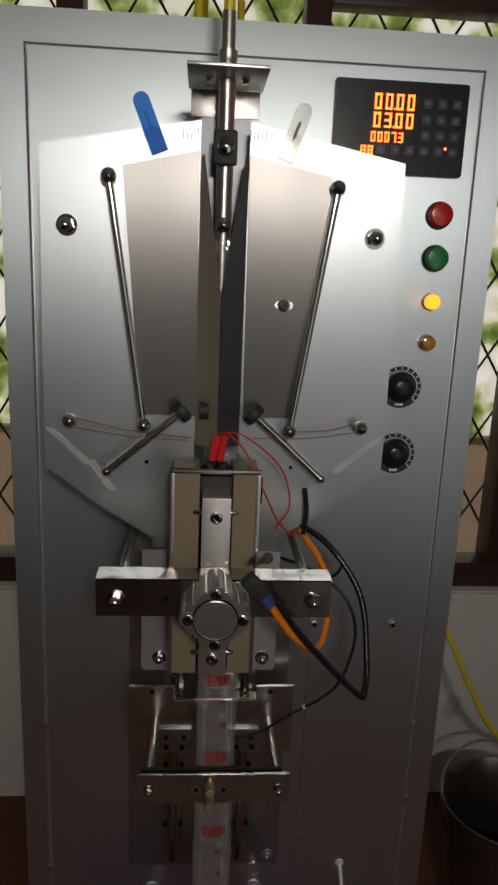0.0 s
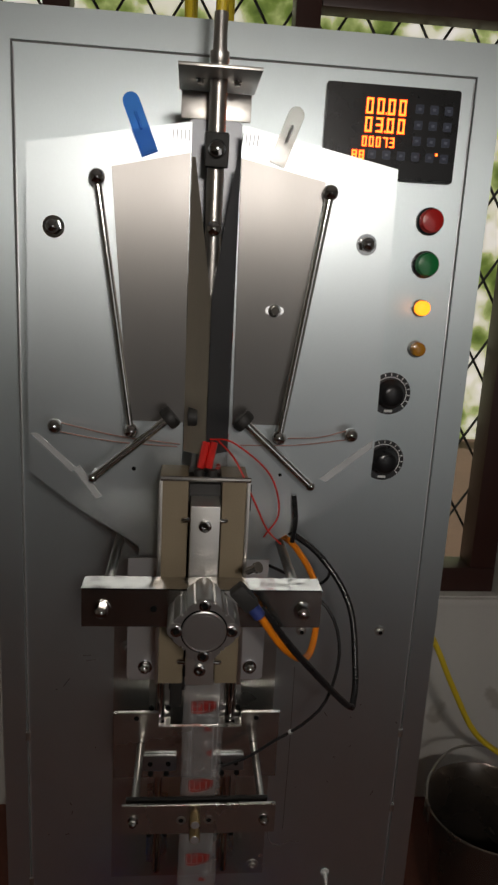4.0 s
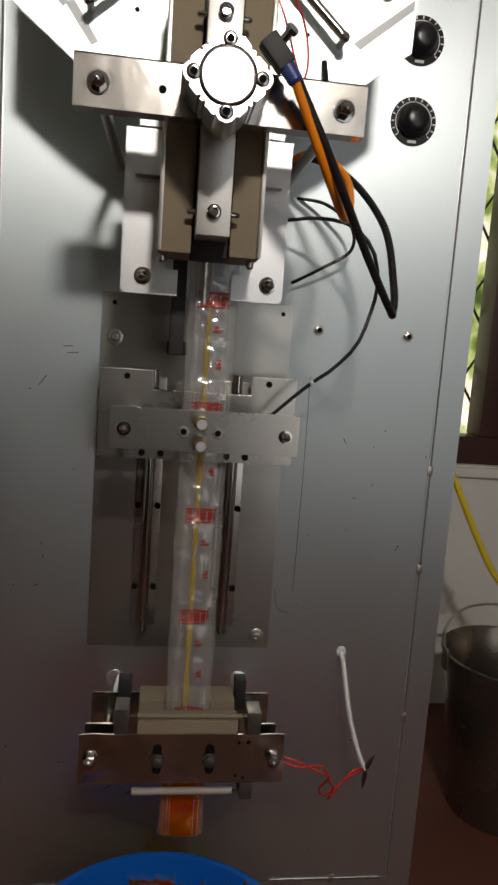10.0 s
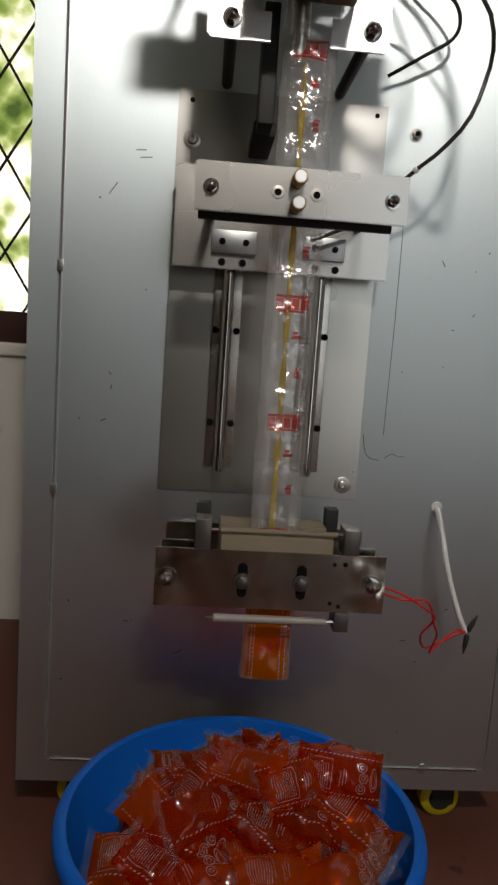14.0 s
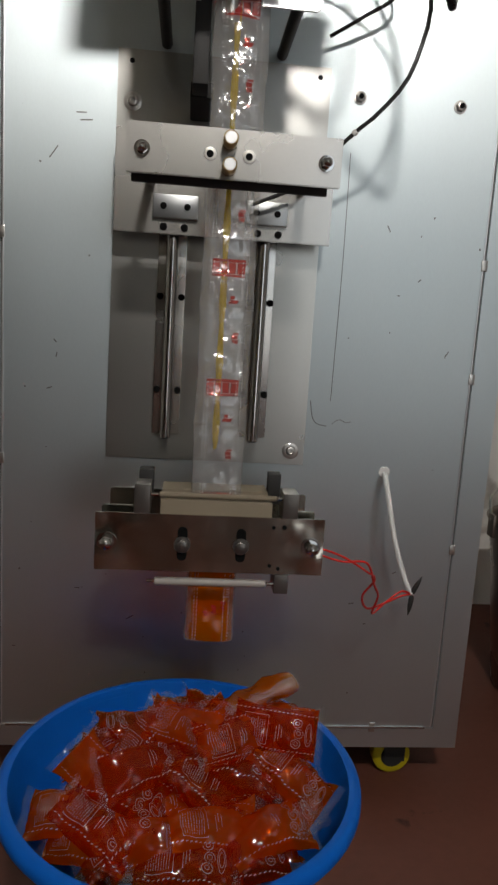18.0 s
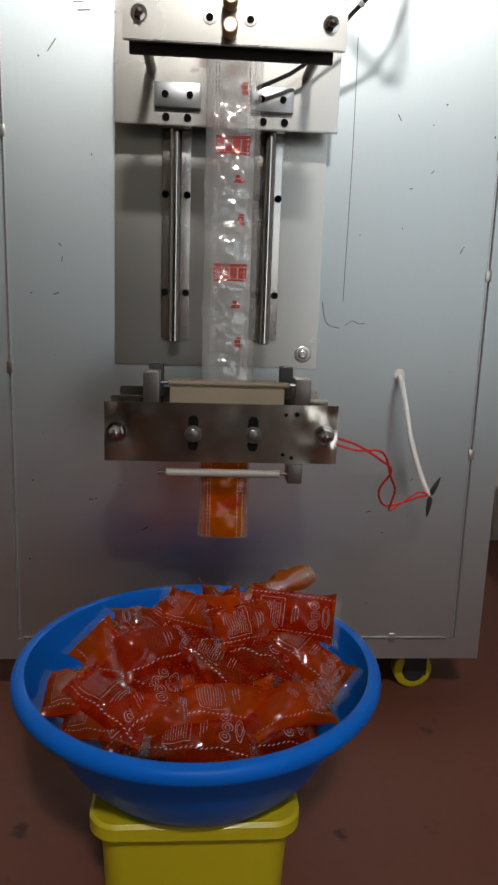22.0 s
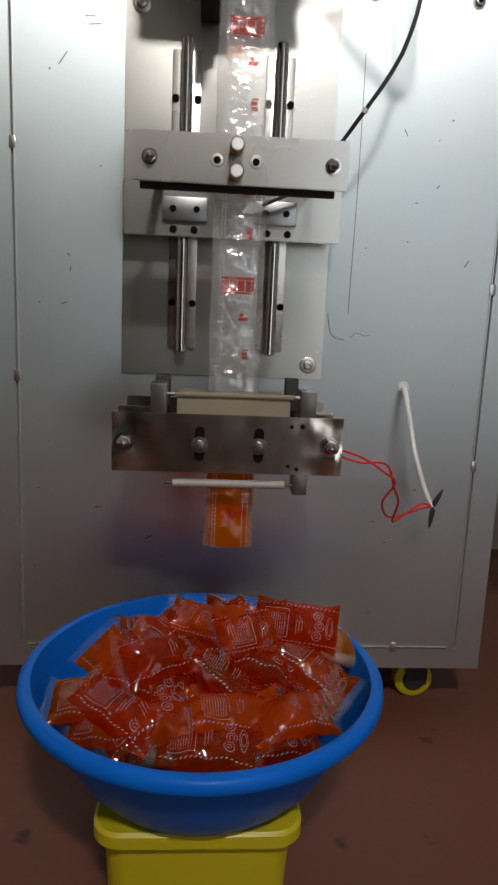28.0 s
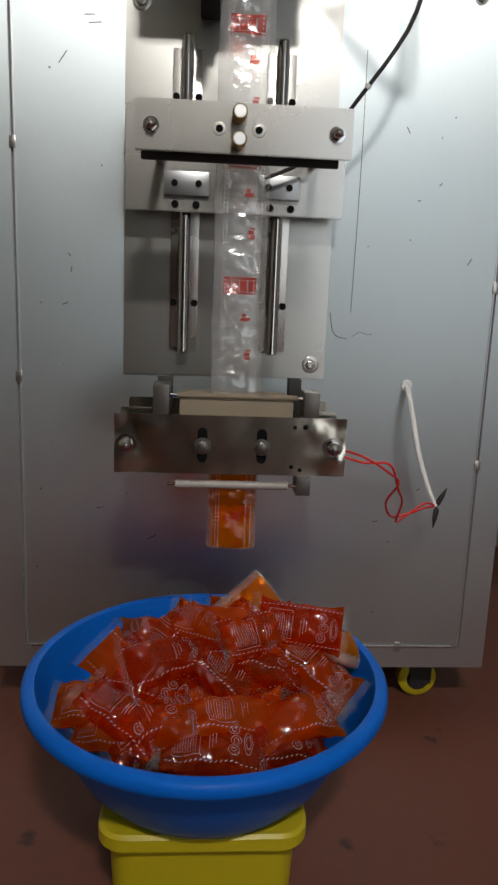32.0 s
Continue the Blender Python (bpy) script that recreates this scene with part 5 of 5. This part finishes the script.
def print_marks(bm, kind):
    """The printing on the front of a film piece, a hair above it."""
    def place(x, z):
        return (x, on_tube(x, z, 0.0012 if kind == "white" else 0.0003), z)
    if kind == "white":
        for i in range(29):
            z = 0.002 + i * 0.0041
            for x in (-0.0185, -0.0155, 0.0135, 0.0190):
                patch(bm, place, x, x + 0.0008, z, z + 0.0023, 0.0005)
        for i in range(9):
            patch(bm, place, 0.0162, 0.0190, 0.052 + i * 0.0025, 0.0529 + i * 0.0025)
    else:
        patch(bm, place, -0.0165, 0.0165, 0.0445, 0.0475)
        patch(bm, place, -0.0165, 0.0165, 0.0305, 0.0325)
        for x0, x1 in ((-0.0165, -0.009), (-0.0078, -0.0012), (0.0, 0.0068), (0.0085, 0.0165)):
            patch(bm, place, x0, x1, 0.0333, 0.0440)
        patch(bm, place, 0.001, 0.010, 0.004, 0.0075, 0.002)
        patch(bm, place, 0.003, 0.0075, 0.0083, 0.0115)
        patch(bm, place, 0.0068, 0.0130, 0.0845, 0.0880)
        patch(bm, place, 0.0062, 0.0122, 0.0888, 0.0925)
        patch(bm, place, 0.0075, 0.0135, 0.0933, 0.0950)


SLICES, SH = 5, 0.0237


def film_pouch():
    p = tagged(new("drink_pouch"), "clear printed film pouch for orange drink", "pouch", "pouches of the film strip")
    bm = bmesh.new()
    pillow(bm, PW, PT, 0.0, L)
    part("film", bm, M_FILM, p, "clear wrinkled plastic film")
    bm = bmesh.new()
    rows = [[bm.verts.new((0.0256 * i / 6 * (1 + 0.03 * k), 0.0010 * math.sin(i * 2.1) * k, -0.0045 * k + 0.0010 * (k and i % 2))) for i in range(-6, 7)] for k in (0, 1)]
    for i in range(12):
        bm.faces.new((rows[0][i], rows[0][i + 1], rows[1][i + 1], rows[1][i]))
    part("seal_fin", bm, M_FILMB, p, "clear flat seam of film")
    tagged(part("print", made(print_marks, "white"), M_PRINTT, p, "white dashed printing"), kind="stuff")
    tagged(part("red_print", made(print_marks, "red"), M_PRINTR, p, "red printed label bars"), kind="stuff")
    return p


def drink_portion():
    """The drink of one pouch, in slices that rise one after the other as it is poured."""
    p = tagged(new("drink_portion"), "portion of bright orange drink inside the clear film", "liquid", "portions of drink")
    for i in range(SLICES):
        bm = bmesh.new()
        pillow(bm, PW * 0.93, PT * 1.09, 0.001 + i * SH, 0.001 + (i + 1) * SH, rows=4)
        part("drink_slice", bm, M_JUICE, p)
    return p


LS = 0.094         # length of a pouch once it is filled and lies in the heap


def settled_pouch(seed, filled=1.0):
    """A filled pouch lying in the basin: puffed, with flat sealed ends, creased and bent a little."""
    r = random.Random(seed)
    p = tagged(new("drink_pouch"), "filled pouch of orange-red drink in the basin" if filled > 0.9 else "half-empty clear pouch with white printing in the basin", "pouch", "filled pouches in the basin")
    bend, twist, ph = r.uniform(-0.4, 0.4), r.uniform(-0.35, 0.35), r.uniform(0, 6)
    seal = 0.007
    z_end = seal + (LS - 2 * seal) * filled

    def width(z):
        f = abs(2 * z / LS - 1)
        return 0.0205 + 0.0072 * f ** 4

    def bulge(z):
        if z <= seal or z >= z_end:
            return 0.0
        f = 2 * (z - seal) / (z_end - seal) - 1
        return 0.0175 * (1 - abs(f) ** 2.0) ** 0.85

    def sheet(x, z, side, lift=0.0):
        """A point of the upper or lower film."""
        f = 2 * z / LS - 1
        u = max(-1.0, min(1.0, x / width(z)))
        y = -side * (bulge(z) * (1 - abs(u) ** 2.2) ** 0.62 + lift)
        crease = abs(f) ** 2 * 0.0030 * math.sin(x * 330 + ph * 2 + side) + 0.0011 * math.sin(z * 230 + x * 210 + ph) + 0.0016 * abs(math.sin(z * 120 - x * 150 + ph * 3)) + 0.0009 * abs(math.sin(x * 420 + z * 60 + ph))
        return (x, y + bend * 0.022 * f * f + crease + twist * x * f + 0.0014 * math.sin(z * 75 + ph), z)

    def skin(bm, z0, z1, rows, n=12):
        for side in (1, -1):
            g = [[bm.verts.new(sheet(width(z0 + (z1 - z0) * j / rows) * (2 * i / n - 1), z0 + (z1 - z0) * j / rows, side)) for i in range(n + 1)] for j in range(rows + 1)]
            for j in range(rows):
                for i in range(n):
                    bm.faces.new((g[j][i], g[j][i + 1], g[j + 1][i + 1], g[j + 1][i])).smooth = True
    bm = bmesh.new()
    skin(bm, seal, z_end, 22, 16)
    bmesh.ops.remove_doubles(bm, verts=bm.verts[:], dist=0.00005)
    part("drink", bm, M_JUICED, p)

    def fin(bm, z0, z1):
        rows, n = 3, 12
        g = [[bm.verts.new(sheet(width(z0 + (z1 - z0) * j / rows) * (2 * i / n - 1), z0 + (z1 - z0) * j / rows, 1)) for i in range(n + 1)] for j in range(rows + 1)]
        for j in range(rows):
            for i in range(n):
                bm.faces.new((g[j][i], g[j][i + 1], g[j + 1][i + 1], g[j + 1][i])).smooth = True
    part("seal_fin", made(fin, 0.0, seal), M_FILMB, p, "clear flat seam of film")
    part("seal_fin", made(fin, z_end, LS), M_FILMB, p, "clear flat seam of film")
    for side in (1, -1):
        def place(x, z):
            return sheet(x, z, side, 0.0005)
        bm = bmesh.new()
        for i in range(20):
            for x in (-0.0170, 0.0162):
                patch(bm, place, x, x + 0.0006, 0.006 + i * 0.0041, 0.0080 + i * 0.0041, 0.0006)
        # a framed block of fine lines, and rings of a round trade mark
        block, marks = (seed + (side > 0)) % 3 != 1, (seed + (side > 0)) % 3 != 2
        for x0, x1, z0, z1 in () if not block else ((-0.0135, 0.0125, 0.0160, 0.01632), (-0.0135, 0.0125, 0.0382, 0.03852), (-0.0135, -0.0132, 0.016, 0.0385), (0.0122, 0.0125, 0.016, 0.0385)):
            patch(bm, place, x0, x1, z0, z1)
        for i in range(9 if block else 0):
            x, end = -0.0112, 0.0105 - 0.004 * r.random()
            while x < end:
                w = r.uniform(0.0010, 0.0034)
                patch(bm, place, x, min(x + w, end + 0.001), 0.0180 + i * 0.0021, 0.01833 + i * 0.0021)
                x += w + 0.0007
        for x, z, rx, rz in () if not marks else ((-0.009, 0.066, 0.004, 0.0045), (0.0, 0.068, 0.004, 0.0045), (0.009, 0.066, 0.0038, 0.0043), (-0.0088, 0.066, 0.0018, 0.002), (0.0005, 0.068, 0.0018, 0.002), (0.009, 0.066, 0.0016, 0.0018), (0.0, 0.078, 0.010, 0.0036), (0.0, 0.078, 0.007, 0.0022)):
            outline_ring(bm, place, x, z, rx, rz, 0.00035, 14)
        for i in range(3):
            patch(bm, place, -0.010 + 0.002 * i, 0.004 + 0.002 * (i % 2), 0.046 + i * 0.0026, 0.0463 + i * 0.0026)
        tagged(part("print", bm, M_PRINTW, p, "fine white printing"), kind="stuff")
    return p


# the basin on its yellow box
BX, BY, BZ, BR = -0.057, -0.245, 0.216, 0.178
bx = tagged(part("storage_box", made(rbox, -0.140, 0.024, -0.336, -0.168, 0.0, 0.093, 0.022, 0.004), M_YELLOW), "yellow plastic box with a rounded lid on the floor", "box")
part("lid", made(rbox, -0.153, 0.037, -0.350, -0.154, 0.0935, 0.1083, 0.026), M_YELLOW, bx)
bm = bmesh.new()
HB = 0.1075
turned(bm, (BX, BY, BZ - HB), (0, 0, 1), [(0.0, 0.0001), (0.0, 0.104), (0.003, 0.111), (0.022, 0.1275), (0.055, 0.146), (0.082, 0.1605), (0.0935, 0.1665), (0.0975, 0.1655), (0.0975, 0.1628), (0.082, 0.1575), (0.055, 0.143), (0.022, 0.1245), (0.006, 0.108), (0.003, 0.101), (0.003, 0.0001)], 72, False)
basin = tagged(link("basin", bm, M_BLUE), "blue plastic basin full of filled pouches on a box", "basin")
bm = bmesh.new()
turned(bm, (BX, BY, BZ - HB), (0, 0, 1), [(0.0935, 0.1668), (0.0925, BR - 0.006), (0.0932, BR - 0.002), (0.096, BR), (0.102, BR - 0.0004), (0.1055, BR - 0.003), (HB, BR - 0.008), (0.1062, 0.1655), (0.0978, 0.1625), (0.0978, 0.1656), (0.0935, 0.1668)], 72, False)
part("rim", bm, M_BLUE, basin)

# the heap of pouches: a rough filling, and the ones that lie on top (place, yaw, pitch, roll)
rnd = random.Random(11)
kinds = [settled_pouch(s, 0.62 if s == 5 else 1.0) for s in range(6)]
heap = []
for ring, (count, rad, z) in enumerate(((3, 0.02, 0.125), (5, 0.045, 0.134), (7, 0.066, 0.145), (3, 0.025, 0.155), (9, 0.080, 0.163), (5, 0.04, 0.172), (11, 0.096, 0.180), (7, 0.055, 0.190), (11, 0.098, 0.196), (7, 0.045, 0.207), (8, 0.075, 0.212), (5, 0.04, 0.226))):
    for i in range(count):
        a = 2 * math.pi * (i + 0.5 * (ring % 2)) / count + rnd.uniform(-0.2, 0.2)
        heap.append((BX + rad * math.cos(a), BY + 0.004 + rad * math.sin(a) * 0.95, z + rnd.uniform(-0.006, 0.006), rnd.uniform(0, 360), rnd.uniform(-18, 18), rnd.uniform(-22, 22), rnd.randrange(5)))
heap += [
    (-0.053, -0.234, 0.251, -14, -14, 14, 0), (0.036, -0.229, 0.251, -12, -19, 30, 1), (-0.005, -0.244, 0.248, -33, -24, 24, 2), (-0.092, -0.248, 0.248, 36, 15, 14, 3),
    (-0.130, -0.296, 0.232, -48, -24, 24, 4), (-0.129, -0.340, 0.217, -32, -24, 2, 0), (-0.109, -0.307, 0.232, -25, -10, 14, 1), (-0.037, -0.309, 0.231, -19, -14, 19, 2),
    (-0.007, -0.292, 0.237, -18, -12, 6, 3), (-0.073, -0.346, 0.213, 11, 1, 26, 4), (-0.054, -0.366, 0.202, -4, -8, 22, 0), (0.019, -0.341, 0.216, 23, 17, 24, 1),
    (0.027, -0.333, 0.213, 11, 24, 14, 5), (-0.031, -0.340, 0.217, 8, 7, 14, 2), (-0.150, -0.323, 0.220, -1, 0, 14, 5), (-0.135, -0.339, 0.207, -18, -6, 14, 3),
    (-0.004, -0.355, 0.201, 10, 0, 14, 4), (0.041, -0.295, 0.236, -36, -21, 14, 0), (-0.035, -0.255, 0.246, -77, -14, 14, 1), (-0.078, -0.285, 0.240, -6, 5, 4, 2),
    (-0.105, -0.344, 0.214, 26, 24, 14, 3),
    (-0.070, -0.200, 0.222, 12, 8, -24, 0), (-0.020, -0.186, 0.230, -20, -6, -28, 2), (0.034, -0.192, 0.230, 34, 4, -22, 3), (-0.050, -0.168, 0.214, 5, 6, -30, 4), (-0.050, -0.212, 0.238, 28, 4, -12, 1), (-0.040, -0.176, 0.222, -8, 4, -46, 2), (0.016, -0.172, 0.218, 16, -4, -50, 0),
    (-0.052, -0.262, 0.264, -32, 14, 34, 2), (-0.012, -0.276, 0.264, 24, -8, 30, 0), (0.030, -0.270, 0.270, -16, -16, 48, 3), (-0.094, -0.300, 0.250, 30, 10, 26, 4),
]
used = set()
for x, y, z, yaw, pitch, roll, k in heap:
    pitch, roll = pitch + rnd.uniform(-20, 20), roll + rnd.uniform(-20, 20)
    m = pose(x, y, z, 0, 0, yaw) @ pose(0, 0, 0, roll, 0, 0) @ pose(0, 0, 0, 0, 90 - pitch, 0) @ pose(0, 0, 0, 0, 0, 90) @ Matrix.Translation((0, 0, -LS / 2))
    if k in used:
        copy_thing(kinds[k], m)
    else:
        used.add(k)
        kinds[k].matrix_basis = m

# ---- steel bucket and yellow cable beside the machine ----
bk = tagged(new("steel_bucket"), "dull stainless steel bucket with a bail handle on the floor", "bucket")
KX, KY, KZ, KR = 0.642, 0.305, 0.330, 0.145
M_POT = material("dull_steel_pot", (0.24, 0.20, 0.17), 0.28, 0.9, 0.2, 8, 200, 0.06)
part("bowl", made(turned, (KX, KY, 0.0), (0, 0, 1), [(0.004, 0.0001), (0.003, 0.095), (0.0, 0.098), (0.01, 0.102), (0.2, 0.124), (KZ - 0.006, KR - 0.006), (KZ - 0.003, KR), (KZ, KR), (KZ + 0.002, KR - 0.003), (KZ - 0.005, KR - 0.0075), (0.2, 0.122), (0.012, 0.099), (0.008, 0.0001)], 48, False), M_POT, bk)
for s in (-1, 1):
    part("handle_lug", made(box, KX + s * (KR + 0.002) - 0.003, KX + s * (KR + 0.002) + 0.003, KY - 0.012, KY + 0.012, KZ - 0.03, KZ + 0.012, 0.002), M_POT, bk)
bm = bmesh.new()
hose(bm, [(KX - KR - 0.004, KY, KZ), (KX - KR * 0.85, KY + 0.06, KZ + 0.035), (KX - 0.04, KY + 0.13, KZ + 0.05), (KX + 0.06, KY + 0.13, KZ + 0.05), (KX + KR * 0.85, KY + 0.06, KZ + 0.035), (KX + KR + 0.004, KY, KZ)], 0.003, 8)
part("bail_handle", bm, M_STEEL, bk)
bm = bmesh.new()
hose(bm, [(0.40, 0.45, 0.86), (0.455, 0.42, 0.76), (0.505, 0.40, 0.68), (0.56, 0.385, 0.565), (0.62, 0.375, 0.462), (0.715, 0.38, 0.385), (0.78, 0.45, 0.30), (0.86, 0.55, 0.12), (0.98, 0.62, 0.007), (1.2, 0.64, 0.007)], 0.0068, 10)
tagged(link("yellow_cable", bm, M_YCABLE), "yellow plastic hose hanging along the white wall", "hose")
bm = bmesh.new()
hose(bm, [(0.80, YW - 0.004, 0.63), (0.83, YW - 0.005, 0.58), (0.825, YW - 0.005, 0.53), (0.84, YW - 0.005, 0.47)], 0.002, 6)
tagged(link("wall_cable", bm, M_BLACKP), "thin dark cable along the white wall", "cable")
tap = tagged(new("wall_tap"), "small dark metal tap on the white wall", "tap")
part("body", made(turned, (0.56, YW - 0.001, 0.325), (0, -1, 0), [(0, 0.014), (0.004, 0.014), (0.005, 0.008), (0.04, 0.008), (0.045, 0.011), (0.05, 0.011)], 14), M_IRON, tap)
part("spout", made(rod, (0.56, YW - 0.04, 0.324), (0.56, YW - 0.055, 0.295), 0.006), M_IRON, tap)
# the stream of drink out of the fill pipe
bm = bmesh.new()
turned(bm, (0, 0, 0), (0, 0, 1), [(0, 0.0015)] + [(0.01 + i * 0.02, 0.0031 + 0.0009 * math.sin(i * 1.9)) for i in range(23)] + [(0.48, 0.0025)], 10)
stream = tagged(link("drink_stream", bm, M_STREAM), "thin stream of orange drink inside the film", "liquid")

# drink that runs down the edges of the film when the pull squeezes it
bm = bmesh.new()
turned(bm, (0, 0, 0), (0, 0, 1), [(0, 0.0004)] + [(0.008 + i * 0.014, 0.0013 + 0.0006 * math.sin(i * 2.3)) for i in range(15)] + [(0.212, 0.0004)], 8)
trickles = [tagged(link("drink_trickle", bm, M_STREAM), "thin yellow trickle of drink along the film's edge", "liquid")]
trickles += [copy_thing(trickles[0], Matrix()) for _ in range(3)]

# the lamp over the work place, behind the camera
tube = tagged(new("hanging_tube_lamp"), "white tube lamp hanging on two cords", "lamp")
part("tube", made(rod, (-0.09, -1.70, 1.815), (0.24, -1.70, 1.815), 0.014), glow("lamp_glass", (1.0, 0.98, 0.95), 26.0), tube)
part("batten", made(box, -0.12, 0.27, -1.74, -1.685, 1.835, 1.865, 0.004), M_WHITEP, tube)
for x in (-0.08, 0.23):
    part("cord", made(rod, (x, -1.71, 1.8655), (x, -1.71, 2.799), 0.002, 6), M_BLACKP, tube)


# ---- movement ----
PULLS = [(-0.18, 0.60), (3.70, 4.45), (7.60, 8.52), (11.55, 12.37), (15.35, 16.15), (19.25, 20.00), (23.20, 23.95), (27.15, 27.80), (30.80, 31.77)]
BACKS = [(0.63, 1.12), (4.50, 5.00), (8.54, 9.0), (12.40, 12.95), (16.20, 16.70), (20.05, 20.60), (24.00, 24.60), (27.83, 28.38), (31.78, 32.28)]
POURS = [(1.70, 2.90), (5.60, 6.90), (9.60, 11.10), (13.70, 15.00), (17.85, 19.05), (22.05, 23.10), (26.00, 27.05), (30.31, 31.15)]
DROPS = [2.60, 6.60, 10.50, 14.50, 18.40, 22.18, 26.15, 30.00]
STROKE = 0.135


def ease(f):
    f = min(1.0, max(0.0, f))
    return f * f * (3 - 2 * f)


def carriage_drop(t):
    for (a, b), (c, d) in zip(PULLS, BACKS):
        if a <= t <= b:
            return STROKE * ease((t - a) / (b - a))
        if b < t < c:
            return STROKE
        if c <= t <= d:
            return STROKE * (1 - ease((t - c) / (d - c)))
    return 0.0


def film_steps(t):
    return sum(ease((t - a) / (b - a)) for a, b in PULLS)


def slot_place(s):
    """Where the film piece with that count of lengths above the seal is."""
    z = ZJ + s * L
    if s <= 8:
        return CX + 0.0112, TY, z
    if s >= 9:
        return CX + 0.0112, 0.16, 1.45 - (s - 9) * L * 0.9
    f = s - 8
    return CX + 0.0112, TY + (0.16 - TY) * f, (ZJ + 8 * L) * (1 - f) + 1.45 * f


def key_times():
    ts = {0.0, 32.0}
    for a, b in PULLS + BACKS:
        ts |= {a + (b - a) * i / 5 for i in range(6)}
    return sorted(round(t, 3) for t in ts if 0 <= t <= 32.0)


def motions():
    times = key_times()
    walk(carriage, [(t, pose(0, 0, -carriage_drop(t))) for t in times])
    runs = [(t, cable_points(carriage_drop(t) / STROKE)) for t in times]
    for i, length in enumerate(cable):
        walk(length, [(t, Matrix.Translation(p[i]) @ (p[i] - p[i + 1]).to_track_quat("Z", "Y").to_matrix().to_4x4()) for t, p in runs])
    # film pieces: down by one length with every pull, filled above the jaws, cut and dropped into the basin
    def lying(a, b, roll):
        """A pouch that lies along the line from a to b."""
        a, b = Vector(a), Vector(b)
        return Matrix.Translation((a + b) / 2) @ (b - a).to_track_quat("Z", "Y").to_matrix().to_4x4() @ pose(0, 0, -L / 2, 0, 0, roll)

    landing = [lying((-0.11, -0.245, 0.212), (-0.01, -0.215, 0.222), 12), lying((-0.12, -0.20, 0.208), (-0.03, -0.19, 0.226), -10), lying((-0.06, -0.17, 0.214), (0.03, -0.20, 0.228), 15), lying((0.040, -0.196, 0.274), (-0.040, -0.225, 0.250), 25),
               lying((-0.10, -0.18, 0.216), (0.0, -0.185, 0.226), 8), lying((0.05, -0.18, 0.216), (-0.02, -0.23, 0.236), -12), lying((-0.12, -0.20, 0.222), (-0.02, -0.22, 0.238), 10), lying((-0.002, -0.200, 0.266), (-0.072, -0.240, 0.222), -60)]
    slid = lying((0.078, -0.205, 0.217), (0.005, -0.215, 0.240), -15)
    count = 18
    first = film_pouch()
    pieces = [first] + [copy_thing(first, Matrix()) for _ in range(count - 1)]
    for j, p in enumerate(pieces):
        rows = []
        start = j
        n_cut = j  # it hangs below the jaws after pull number j
        fall = DROPS[n_cut] if n_cut < len(DROPS) else None
        for t in times:
            if fall is not None and t >= fall:
                break
            rows.append((t, pose(*slot_place(start - film_steps(t)))))
        if fall is not None:
            x, y, z = slot_place(-1)
            rest = landing[n_cut]
            rows.append((fall, pose(x, y, z)))
            rows += [(fall + q * 0.27, pose(x, y, z).lerp(rest, q * q)) for q in (0.5, 0.8)] + [(fall + 0.27, rest)]
            if n_cut == 3:
                # the next one to come down on it pushes it aside
                rows += [(22.36, rest), (22.5, slid), (32.0, slid)]
            else:
                rows.append((32.0, rest))
        walk(p, rows)
        if j > 8:
            continue
        # the drink of this piece: it rises on the jaws, goes down with the next pull and falls with the pouch;
        # its lowest slice stands on top of the portion before it and comes down with that one's pull
        d = drink_portion()
        a, b = POURS[j - 1] if j else (-2.0, -1.0)
        x, y, z = slot_place(0)
        walk(d, [(0.0, rows[0][1] if j == 0 else pose(x, y, z))] + ([(a, pose(x, y, z))] if j else []) + [r for r in rows if r[0] > max(a, 0.0)])
        for i, s in enumerate(d.children):
            full, low = 0.0, -0.0255 - i * SH
            if j == 0 or (i == 0 and j == 1):
                walk(s, [(0, pose(0, 0, full)), (32, pose(0, 0, full))])
            elif i == 0:
                pa, pb = POURS[j - 2]
                c, e = PULLS[j - 1]
                walk(s, [(0, pose(0, 0, low)), (pb - 0.40, pose(0, 0, low)), (pb - 0.10, pose(0, 0, full + L))] + [(c + (e - c) * q / 5, pose(0, 0, full + L * (1 - ease(q / 5)))) for q in range(6)] + [(32, pose(0, 0, full))])
            else:
                t0, t1 = a + 0.22 + (b - a - 0.3) * max(0, i - 1.6) / SLICES, a + 0.22 + (b - a - 0.3) * (i + 0.7) / SLICES
                walk(s, [(0, pose(0, 0, low)), (t0, pose(0, 0, low)), (t1, pose(0, 0, full)), (32, pose(0, 0, full))])
    # the stream comes out of the fill pipe and draws back into it
    rows = [(0.0, pose(CX, TY, 1.0))]
    for a, b in POURS:
        rows += [(a - 0.12, pose(CX, TY, 1.0)), (a + 0.22, pose(CX + 0.008, TY, 0.465)), (b - 0.1, pose(CX + 0.008, TY, 0.465)), (b + 0.12, pose(CX, TY, 1.0))]
    walk(stream, rows + [(32.0, pose(CX, TY, 1.0))])
    # the trickles wait behind the sealer and run down to the jaws
    for i, trickle in enumerate(trickles):
        x, up, low = CX + 0.0112 + (-0.0262 if i % 2 else 0.0262), 0.998 + 0.004 * (i // 2), (0.470, 0.668)[i // 2]
        rows = [(0.0, pose(x, TY - 0.002, up))]
        for a, b in ((23.08, 23.62), (30.78, 31.72)):
            rows += [(a, pose(x, TY - 0.002, up)), (a + 0.17, pose(x, TY - 0.002, low)), (b, pose(x, TY - 0.002, low)), (b + 0.2, pose(x, TY - 0.002, up))]
        walk(trickle, rows + [(32.0, pose(x, TY - 0.002, up))])


motions()
